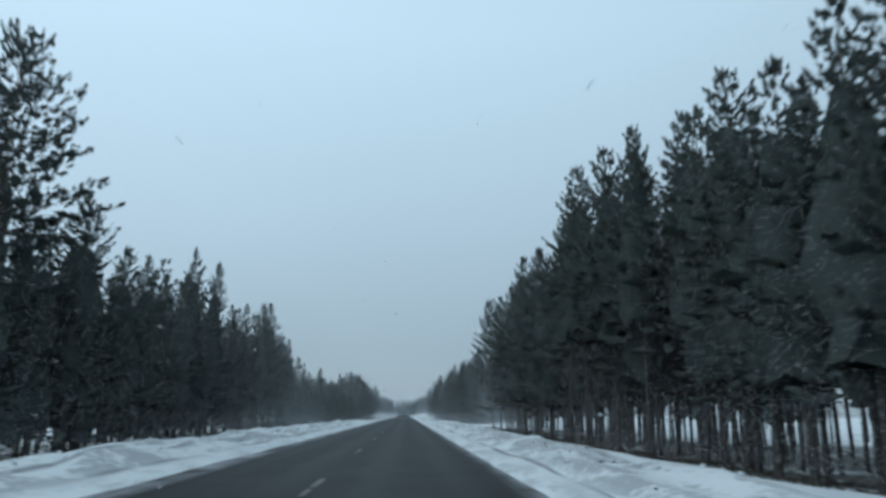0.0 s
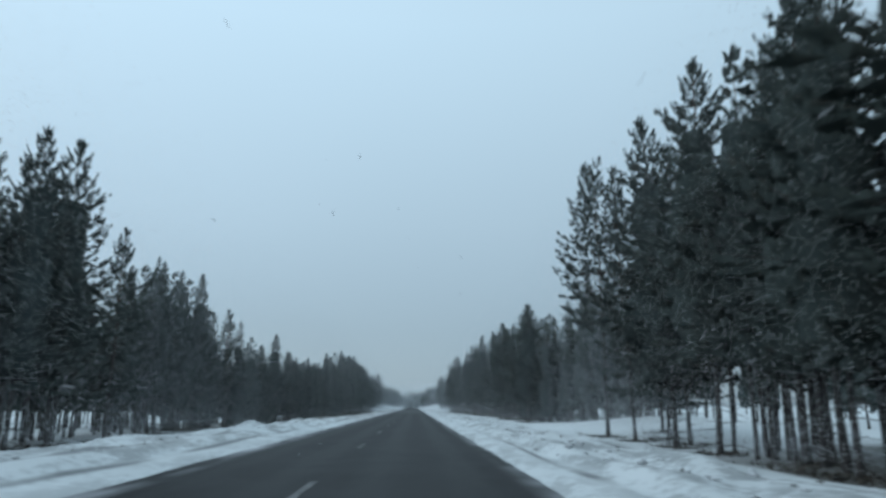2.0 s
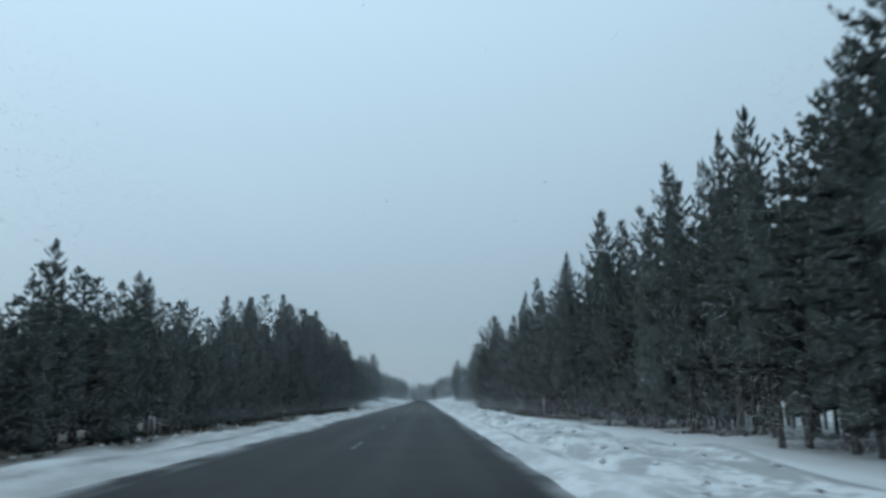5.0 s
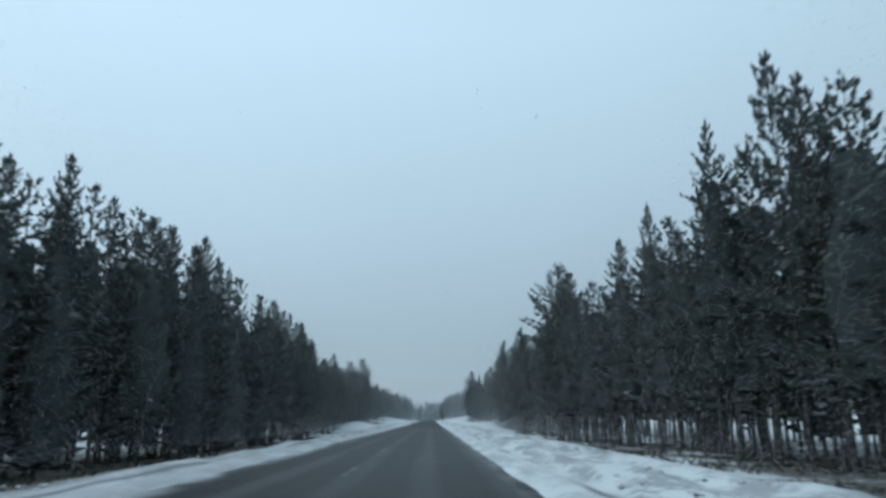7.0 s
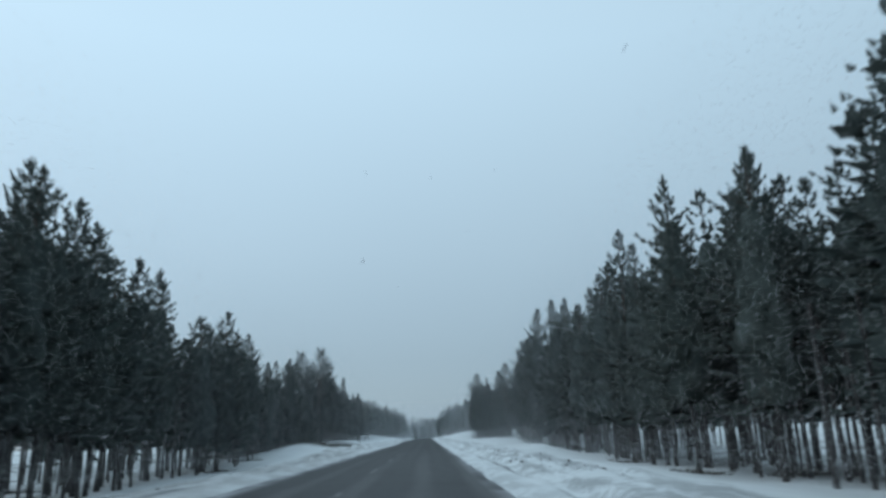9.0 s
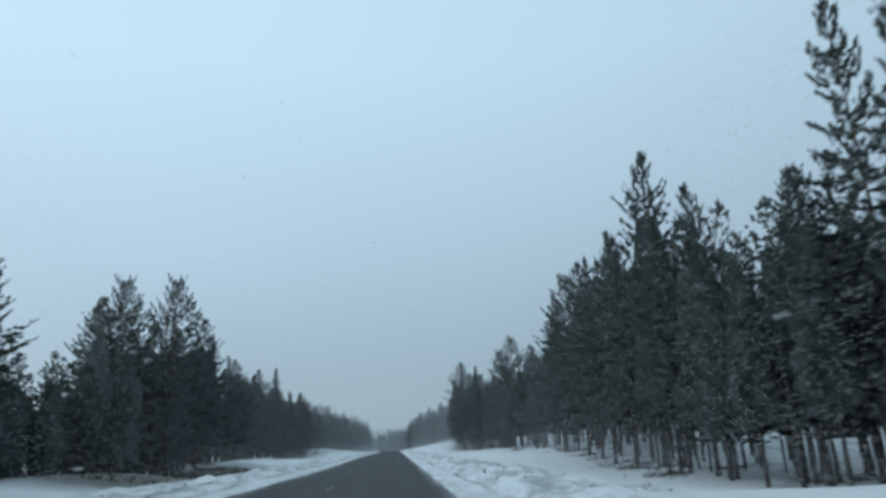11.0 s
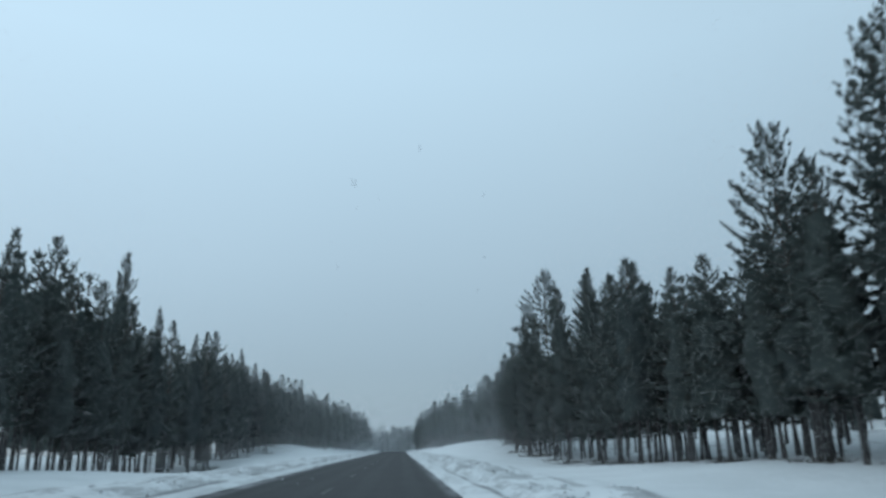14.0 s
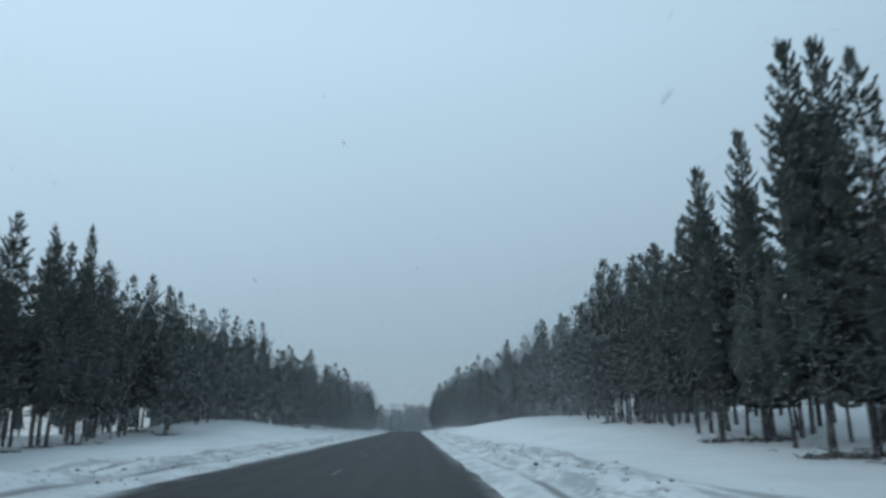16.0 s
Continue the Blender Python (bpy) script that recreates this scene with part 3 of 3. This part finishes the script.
RIGHT_E = [
    (13.4, 388.8, 11.6, 0), (15.1, 392.3, 12.2, 1), (14.6, 396.1, 12.4, 3), (15.0, 398.0, 12.6, 2), (14.2, 399.3, 13.2, 0), (15.3, 404.0, 14.9, 1),
    (13.0, 404.0, 13.3, 1), (13.5, 411.1, 15.8, 9), (13.8, 418.7, 12.1, 4), (14.2, 421.2, 14.0, 7), (13.2, 421.8, 14.1, 7), (14.6, 428.6, 13.8, 7),
    (13.1, 429.4, 12.4, 7), (16.4, 457, 14.8, 0),
]
LEFT_A = [
    (-14.6, 24.6, 14.5, 9), (-15.6, 33.6, 11.5, 2), (-15.3, 38, 10.0, 0), (-15.0, 41.1, 10.1, 1), (-15.0, 44.1, 9.3, 4), (-15.1, 54.4, 12.6, 1),
    (-16.6, 55.9, 14.0, 3), (-15.3, 62.5, 10.5, 4), (-16.2, 70.0, 8.6, 1), (-17.3, 78.2, 12.9, 4), (-16.3, 79.9, 13.3, 0), (-16.2, 83.0, 13.6, 2),
    (-15.2, 86.5, 10.2, 5), (-17.2, 93.5, 9.2, 3), (-17.8, 100.9, 11.4, 3), (-18.7, 106.6, 11.9, 3), (-21.5, 109.0, 13.4, 3), (-18.6, 111.4, 12.4, 1),
]
LEFT_B = [
    (-17.8, 119.2, 10.4, 4), (-18.6, 131, 8.3, 3), (-16.1, 132.5, 9.3, 1), (-16.1, 143.6, 8.1, 0), (-17.2, 147.5, 8.5, 3), (-15.6, 154.9, 8.0, 4),
    (-18.1, 171.7, 9.2, 3), (-17.0, 186, 10.0, 1), (-16.5, 194, 10.8, 2), (-14.4, 198.2, 10.3, 0), (-18.5, 202.0, 12.2, 0), (-15.5, 205.1, 13.0, 1),
    (-15.1, 209.4, 12.2, 4), (-15.0, 215.2, 12.2, 1), (-14.5, 219.8, 12.9, 0), (-14.8, 225.4, 12.9, 3), (-13.8, 236.8, 11.5, 0), (-13.8, 239.9, 11.4, 4),
]
LEFT_C = [
    (-13.4, 249.4, 11.3, 1), (-14.6, 254.4, 11.7, 0), (-19.0, 259.7, 14.3, 1), (-13.6, 274, 10.0, 2), (-14.4, 286, 10.2, 0), (-15.2, 297, 8.9, 3),
    (-14.0, 301.0, 9.6, 1), (-13.6, 310.0, 5.8, 1), (-16.2, 320.3, 12.3, 9), (-14.3, 324.0, 13.1, 9), (-15.0, 334.0, 12.3, 2), (-16.2, 342.1, 12.2, 1),
    (-15.3, 349, 10.7, 2), (-20.2, 366.4, 13.4, 4), (-19.7, 379.9, 12.3, 0), (-21.4, 396.0, 14.9, 2), (-20.5, 403.6, 16.0, 1), (-18.1, 405.4, 12.2, 3),
]
LEFT_D = [
    (-18.6, 410.5, 12.0, 4), (-17.7, 415, 11.5, 3), (-17.7, 420, 12.5, 4), (-18.6, 424.8, 13.3, 0), (-20.2, 437.1, 12.6, 4), (-20.2, 441.4, 13.2, 3),
    (-20.2, 445.5, 14.3, 3), (-18.7, 457.4, 12.6, 1), (-21.5, 459, 13.9, 0),
]
OUTSTANDING = RIGHT_A + RIGHT_B + RIGHT_C + RIGHT_D + RIGHT_E + LEFT_A + LEFT_B + LEFT_C + LEFT_D


def edge_x(side, y):
    """Where the wood begins beside the road."""
    rows = ((0, 9.6), (92, 10.8), (96, 17.0), (117, 17.0), (120, 12.0), (200, 11.2), (240, 10.4), (280, 11.4), (300, 13.2), (330, 14.6), (342, 18.8), (362, 18.8), (373, 16.0), (385, 14.2), (430, 13.6), (460, 15.5), (493, 17.6), (514, 14.2), (548, 11.3), (600, 6.4), (625, 6.2), (660, 20.0), (900, 26.0))
    if side < 0:
        rows = ((0, 15.0), (85, 16.5), (105, 18.5), (125, 16.5), (142, 14.4), (185, 13.6), (200, 13.0), (215, 13.0), (280, 13.4), (330, 15.2), (360, 18.4), (400, 18.2), (450, 20.0), (482, 19.0), (518, 15.0), (563, 12.4), (605, 10.6), (625, 10.6), (660, 22.0), (900, 28.0))
    return side * float(np.interp(y, [r[0] for r in rows], [r[1] for r in rows]))


# stretches of younger, lower trees: side, from, to, height
DIPS = ((1, 420, 432, 8.5), (1, 218, 225.5, 9.8), (1, 80, 104, 8.6), (1, 203, 211, 9.8), (1, 294, 304, 9.4), (1, 403, 420, 9.0), (-1, 303, 317, 6.2), (-1, 84, 98, 9.0), (-1, 34, 50, 9.6))


def canopy(side, y, x):
    """Usual height of the tree tops near y, from the outstanding trees there; lower where the wood comes nearer to the road."""
    total, weight, away = 12.0 * 0.02, 0.02, 15.0 * 0.02
    for x_, ty, top, _ in OUTSTANDING:
        if x_ * side > 0:
            w = math.exp(-((ty - y) / 5.0) ** 2)
            total += w * top
            away += w * abs(x_)
            weight += w
    lowest = min([99.0] + [h for k, a, b, h in DIPS if k == side and a < y < b])
    return min(lowest, 1.25 + (total / weight - 1.25) * (1 - 0.1 * smooth(290, 320, y)) * min(1.04, max(0.7, abs(x) * weight / away)))


def low_branched(side, y):
    """Stretches where the wood is branched down to the ground."""
    return (side < 0 and (y < 70 or 105 < y < 235 or 285 < y < 330)) or (side > 0 and 104 < y < 185)


def near_trees():
    """Front trees: x, y, height, kind."""
    trees = []
    rng = random.Random(21)
    for side in (-1, 1):
        y = 12.0
        while y < 455:
            yy = y + rng.uniform(-0.9, 0.9)
            if side > 0 and 78 < yy < 100:
                y += 4.7
                continue
            x = edge_x(side, yy) + side * rng.choice((0.2, 0.6, 1.2, 2.2, 3.0)) + rng.uniform(-0.3, 0.3)
            if all((x - a) ** 2 + (yy - b) ** 2 > 2.0 for a, b, _, _ in OUTSTANDING):
                h = canopy(side, yy, x) * rng.uniform(0.88, 1.0)
                if side < 0 and 200 < yy < 262:
                    h *= 1.07
                trees.append((x, yy, h - ground_z(x, yy) * 0.6, 8 if low_branched(side, yy) and rng.random() < 0.7 else rng.choice((0, 0, 1, 1, 2, 3, 4))))
            y += 4.7
    return trees


def plant(templates, trees):
    rng = random.Random(5)
    used = set()
    for x, y, h, kind in trees:
        k = h / NEAR_H
        w = rng.uniform(0.86, 1.12) * (0.55 + 0.45 * k)
        m = pose(x, y, ground_z(x, y), rng.uniform(-1.5, 1.5), rng.uniform(-1.5, 1.5), rng.uniform(0, 360)) @ Matrix.Diagonal((w, w, k, 1))
        if kind not in used:
            used.add(kind)
            templates[kind].matrix_basis = m
        else:
            t = templates[kind]
            keep = t.scale.copy()
            t.scale = (1, 1, 1)
            copy_thing(t, m)
            t.scale = keep
    for kind, t in enumerate(templates):
        if kind not in used:
            for o in (*t.children, t):
                bpy.data.objects.remove(o)


def woods(name, shapes, spots, label):
    """Many trees in one mesh: spots are x, y, height."""
    rng = random.Random(len(spots))
    vs, fs, ix, ns, o = [], [], [], [], 0
    shapes = [(wood, leaf, crown_normals(leaf[0])) for wood, leaf in shapes]
    for x, y, h in spots:
        (wv, wf), (lv, lf), ln = rng.choice(shapes)
        k = h / NEAR_H
        w = rng.uniform(1.0, 1.35) * (0.55 + 0.45 * k)
        a = rng.uniform(0, 6.28)
        c, s = math.cos(a), math.sin(a)
        for v, f, mat in ((wv, wf, 0), (lv, lf, 1)):
            r = np.column_stack((w * (c * v[:, 0] - s * v[:, 1]) + x, w * (s * v[:, 0] + c * v[:, 1]) + y, k * v[:, 2] + ground_z(x, y)))
            vs.append(r)
            fs.append(f + o)
            ix.append(np.full(len(f), mat))
            ns.append(np.column_stack((c * ln[:, 0] - s * ln[:, 1], s * ln[:, 0] + c * ln[:, 1], ln[:, 2])) if mat else np.zeros((len(v), 3)))
            o += len(v)
    ob = mesh_object(name, np.concatenate(vs), np.concatenate(fs), [BARK, NEEDLES], True, None, np.concatenate(ix).astype(np.int32), np.concatenate(ns))
    tagged(ob, label, "forest", kind="stuff")


def build_forest():
    plant(build_templates(True), [(x, y, top - ground_z(x, y), kind) for x, y, top, kind in OUTSTANDING])
    plant(build_templates(False), near_trees())
    mid = [pine_shape(40 + i, NEAR_H, 2.4 + 0.2 * i, 2.2, 0.9, 5, 3, 0.03, 0.68 + 0.08 * i, (7, 8), False, 0.48, 1) for i in range(5)]
    skirted = [pine_shape(50 + i, NEAR_H, 1.1 + 0.2 * i, 2.2, 0.9, 5, 3, 0.03, 0.68 + 0.08 * i, (7, 8), False, 0.48, 1) for i in range(5)]
    low = [pine_shape(60 + i, NEAR_H, 2.4 + 0.2 * i, 2.3, 1.6, 5, 2, 0.0, 0.65 + 0.08 * i, (6, 7), False, 0.7, 1) for i in range(5)]
    tiny = [pine_shape(80 + i, NEAR_H, 1.5, 3.6, 2.0, 5, 1, 0.0, 0.7, (5, 6), False, 1.2, 1) for i in range(3)]
    plain = [pine_shape(90 + i, NEAR_H, 1.6, 2.6, 3.2, 4, 0, 0.0, 0.7, (4, 6), False, 1.2, 1) for i in range(3)]
    rng = random.Random(33)
    for side in (-1, 1):
        first, second, deep, beyond, back = [], [], [], [], []
        y = 4.0
        while y < 460:
            if not (side > 0 and 79 < y < 104):
                x = edge_x(side, y) + side * rng.uniform(0.5, 4.5)
                (first if low_branched(side, y) else second).append((x, y, canopy(side, y, x) * rng.uniform(0.84, 1.0) * (1.07 if side < 0 and 200 < y < 262 else 1.0)))
            y += 1.65
        y = 458.0
        while y < 640:
            spot = (edge_x(side, y) + side * rng.uniform(0, 6), y, rng.uniform(10.5, 13.6) if side > 0 else rng.uniform(9.8, 12.4))
            (second if y < 530 else beyond).append(spot)
            y += 1.5
        y = -10.0
        while y < 640:
            away = rng.uniform(5.5, 26)
            if not (side > 0 and 76 < y < 112 and away < 16):
                x = edge_x(side, y) + side * away
                deep.append((x, y + rng.uniform(-1, 1), canopy(side, y, x) * rng.uniform(0.72, 0.96)))
            y += 4.8 if y < 380 else 3.0
        if side > 0:
            # young growth closes the view between the trunks here
            young = random.Random(91)
            for k in range(14):
                y = 184 + 1.7 * k + young.uniform(-0.6, 0.6)
                x = edge_x(side, y) + young.uniform(4.5, 13)
                first.append((x, y, canopy(side, y, x) * young.uniform(0.55, 0.75)))
        y = 640.0
        while y < 900:
            back.append((edge_x(side, y) + side * rng.uniform(0, 14), y, rng.uniform(11, 15)))
            y += 1.8
        for _ in range(160):
            y = rng.uniform(-20, 640)
            x = edge_x(side, y) + side * (13 + 47 * rng.random() ** 1.2)
            if not (side > 0 and 76 < y < 112 and abs(x) < 28):
                back.append((x, y, rng.uniform(8.5, 11.0)))
        woods("pine_wood", low, beyond, "pine wood along the far road in falling snow")
        woods("pine_wood", plain, back, "pine wood stretching away from the road")
        woods("pine_wood", skirted, first, "dense dark pines branched almost down to the snow")
        woods("pine_wood", mid, second, "dense dark pines behind the roadside trees")
        woods("pine_wood", low, deep, "deep dark pine wood over patchy snow")
    # a low wooded rise closes the view down the road
    far = []
    for i in range(420):
        x = rng.uniform(-110, 110)
        far.append((x, 960 + rng.uniform(0, 120) + abs(x) * 0.3, rng.uniform(24, 30)))
    woods("far_wood", tiny, far, "far wooded rise fading into the haze of flakes")


def build_stems():
    """Thin bare stems of the pines deeper in the wood, below the closed crowns."""
    rng = random.Random(44)
    for side in (-1, 1):
        vs, fs = [], []
        y = 8.0
        while y < 462:
            y += rng.uniform(0.15, 0.6)
            if (side > 0 and 79 < y < 106) or (y > 392 and rng.random() < 0.6):
                continue
            x = edge_x(side, y) + side * ((3.5 if side > 0 and 318 < y < 372 else 0.6) + 13 * rng.random() ** 1.4)
            z, r, h = ground_z(x, y), rng.uniform(0.05, 0.1), rng.uniform(4.0, 5.5)
            p = Vector((x, y, z - 0.2))
            q = Vector((x + rng.uniform(-0.15, 0.15), y + rng.uniform(-0.15, 0.15), z + h))
            v, f = tube([p, p.lerp(q, 0.5), q], [r * 1.2, r, r * 0.7], 4)
            o = len(vs)
            vs.extend(v)
            fs.extend(tuple(i + o for i in t) for t in f)
        tagged(mesh_object("pine_stems", vs, fs, [BARK], True), "thin dark pine stems close together in snow", "forest", kind="stuff")


def falling_snow(count, box, length, width, seed, clear, label):
    """Flakes in the air, as snow and in place of haze: each a small tilted sliver; a clear tunnel is left where the
    car drives.
    """
    r = np.random.default_rng(seed)
    lo, hi = np.array(box[0]), np.array(box[1])
    c = lo + (hi - lo) * r.random((count, 3))
    if clear:
        c = c[(np.abs(c[:, 0]) > clear[0]) | (c[:, 2] > clear[1])]
    flakes(c, length, width, r, label)


def flakes(c, length, width, r, label):
    n = len(c)
    u = r.normal(size=(n, 3))
    u /= np.linalg.norm(u, axis=1)[:, None]
    v = np.cross(u, r.normal(size=(n, 3)))
    v /= np.linalg.norm(v, axis=1)[:, None]
    s = r.uniform(0.7, 1.3, (n, 1))
    verts = np.stack((c + u * s * length * 0.6, c - u * s * length * 0.4 + v * s * width * 0.5, c - u * s * length * 0.4 - v * s * width * 0.5), 1).reshape(-1, 3)
    me = bpy.data.meshes.new("falling_snow")
    me.vertices.add(3 * n)
    me.loops.add(3 * n)
    me.polygons.add(n)
    me.vertices.foreach_set("co", verts.ravel())
    me.loops.foreach_set("vertex_index", np.arange(3 * n))
    me.polygons.foreach_set("loop_start", np.arange(n) * 3)
    me.update(calc_edges=True)
    me.materials.append(FLAKE)
    tagged(new("falling_snow", me), label, "snowfall", kind="stuff")


def haze_flakes(count, size, seed, reach):
    """Fine flakes added to veil the trees like haze, from beyond the verges to the first trees; the carriageway is
    left clear.
    """
    r = np.random.default_rng(seed)
    ys = np.arange(0.0, 600.0, 2.0)
    y = r.uniform(reach[0], reach[1], count)
    side = np.where(r.random(count) < 0.5, -1.0, 1.0)
    edge = np.where(side > 0, np.interp(y, ys, [edge_x(1, v) for v in ys]), np.interp(y, ys, [-edge_x(-1, v) for v in ys]))
    start = np.where(y < 440, np.where(side > 0, 7.0, 8.4), np.minimum(7.0, edge - 3.0))
    c = np.column_stack((side * (start + (edge + 1.2 - start) * r.random(count) ** 0.75), y, 0.1 + 12.0 * r.random(count) ** 1.45))
    flakes(c, size, size, r, "fine pale flakes added as haze before the dark wood")


def build_clods():
    """Lumps that the plough threw up, bedded in both verges."""
    rng = random.Random(8)
    base = [Vector(v) for v in ((1, 0, 0), (-1, 0, 0), (0, 1, 0), (0, -1, 0), (0, 0, 1), (0, 0, -1))]
    tri = ((0, 2, 4), (2, 1, 4), (1, 3, 4), (3, 0, 4), (2, 0, 5), (1, 2, 5), (3, 1, 5), (0, 3, 5))
    for mat, count, small, large, label in ((CLOD, 3400, 0.02, 0.10, "grey lumps of ploughed snow along the road"), (TURF, 1100, 0.015, 0.07, "dark crumbs of turf and grit on the snowbank")):
        vs, fs = [], []
        for _ in range(count):
            y = rng.uniform(4, 440)
            side = rng.random() < 0.6
            d = rng.triangular(0.9, 4.0, 2.0)
            if rough(0, y, 9.0, 3.0 if side else 6.0) + rng.uniform(-0.3, 0.3) < -0.05:
                continue
            x = 2.3 + d if side else -4.9 - d
            r = rng.uniform(small, large) * rng.uniform(0.5, 1.0)
            o = len(vs)
            for b in base:
                k = r * rng.uniform(0.7, 1.3)
                vs.append((x + b.x * k * 1.2, y + b.y * k * 1.2, ground_z(x, y) + 0.3 * r + b.z * k * 0.8))
            fs.extend(tuple(i + o for i in t) for t in tri)
        tagged(mesh_object("snow_clods" if mat is CLOD else "turf_crumbs", vs, fs, [mat], True), label, "rubble", kind="stuff")


def build_heath():
    """Dwarf shrubs that break through the thin snow under the pines."""
    rng = random.Random(29)
    vs, fs = [], []
    for x0, x1, y0, y1, thick in ((8.8, 20, 10, 71, 4), (-21, -10, 10, 70, 5), (6.6, 18, 177, 220, 7), (-18, -6.7, 112, 226, 8), (-18, -8.8, 304, 334, 8)):
        for _ in range(int((x1 - x0) * (y1 - y0) * thick)):
            x, y = rng.uniform(x0, x1), rng.uniform(y0, y1)
            if rough(x, y, 3.5, 12.0) + 0.35 * rough(x, y, 1.0, 13.0) < -0.02:
                continue
            z = ground_z(x, y)
            h = rng.uniform(0.05, 0.2)
            for _ in range(3):
                a, t = rng.uniform(0, 6.28), rng.uniform(0.1, 0.3)
                w = rng.uniform(0.02, 0.05)
                o = len(vs)
                vs.extend(((x - w * math.sin(a), y + w * math.cos(a), z - 0.02), (x + w * math.sin(a), y - w * math.cos(a), z - 0.02), (x + t * math.cos(a), y + t * math.sin(a), z + h)))
                fs.append((o, o + 1, o + 2))
    for cx, cy, _, _ in OUTSTANDING:
        rx, ry = rng.uniform(0.7, 1.3), rng.uniform(0.6, 1.2)
        for _ in range(110):
            a, q = rng.uniform(0, 6.28), math.sqrt(rng.random())
            x, y = cx + rx * q * math.cos(a), cy + ry * q * math.sin(a)
            z, w = ground_z(x, y), rng.uniform(0.05, 0.1)
            b = rng.uniform(0, 6.28)
            o = len(vs)
            vs.extend(((x - w * math.sin(b), y + w * math.cos(b), z - 0.02), (x + w * math.sin(b), y - w * math.cos(b), z - 0.02), (x + 0.22 * math.cos(b), y + 0.22 * math.sin(b), z + rng.uniform(0.04, 0.12))))
            fs.append((o, o + 1, o + 2))
    tagged(mesh_object("heath_shrubs", vs, fs, [TURF], False), "low dark heath shrubs poking through thin snow", "undergrowth", kind="stuff")


def build_brush():
    """Fallen twigs and dry shoots about the feet of the trees."""
    rng = random.Random(17)
    vs, fs = [], []
    for x, y, _, _ in OUTSTANDING:
        for _ in range(14):
            px, py = x + rng.gauss(0, 0.8), y + rng.gauss(0, 0.8)
            z = ground_z(px, py)
            a = rng.uniform(0, 6.28)
            ln = rng.uniform(0.3, 1.1)
            lift = rng.choice((0.02, 0.05, 0.3))
            p = Vector((px, py, z + 0.03))
            q = Vector((px + ln * math.cos(a), py + ln * math.sin(a), z + 0.03 + lift * ln))
            v, f = tube([p, p.lerp(q, 0.5) + Vector((0, 0, rng.uniform(0, 0.1))), q], [0.022, 0.016, 0.005], 3)
            o = len(vs)
            vs.extend(v)
            fs.extend(tuple(i + o for i in t) for t in f)
    tagged(mesh_object("brushwood", vs, fs, [TWIG], False), "dead twigs and fallen branches at the feet of pines", "brushwood", kind="stuff")


build_ground()
build_road()
build_forest()
build_stems()
build_clods()
build_brush()
build_heath()
# oversized flakes stand in for haze beyond the crest
falling_snow(85000, ((-28, 618, -6), (24, 900, 22)), 0.15, 0.15, 2, None, "dense large flakes standing in for haze over the distant valley")
falling_snow(2600, ((-9, 4, 0.3), (9, 425, 6)), 0.042, 0.034, 3, (1.6, 2.6), "large snowflakes drifting over the road")
# fine flakes added as haze, to lift the dark of the wood
haze_flakes(110000, 0.026, 7, (12, 62))
# more flakes thicken the stand-in haze over these stretches
haze_flakes(190000, 0.027, 12, (62, 108))
haze_flakes(580000, 0.027, 8, (108, 340))
haze_flakes(220000, 0.026, 9, (340, 440))
haze_flakes(200000, 0.048, 11, (440, 600))
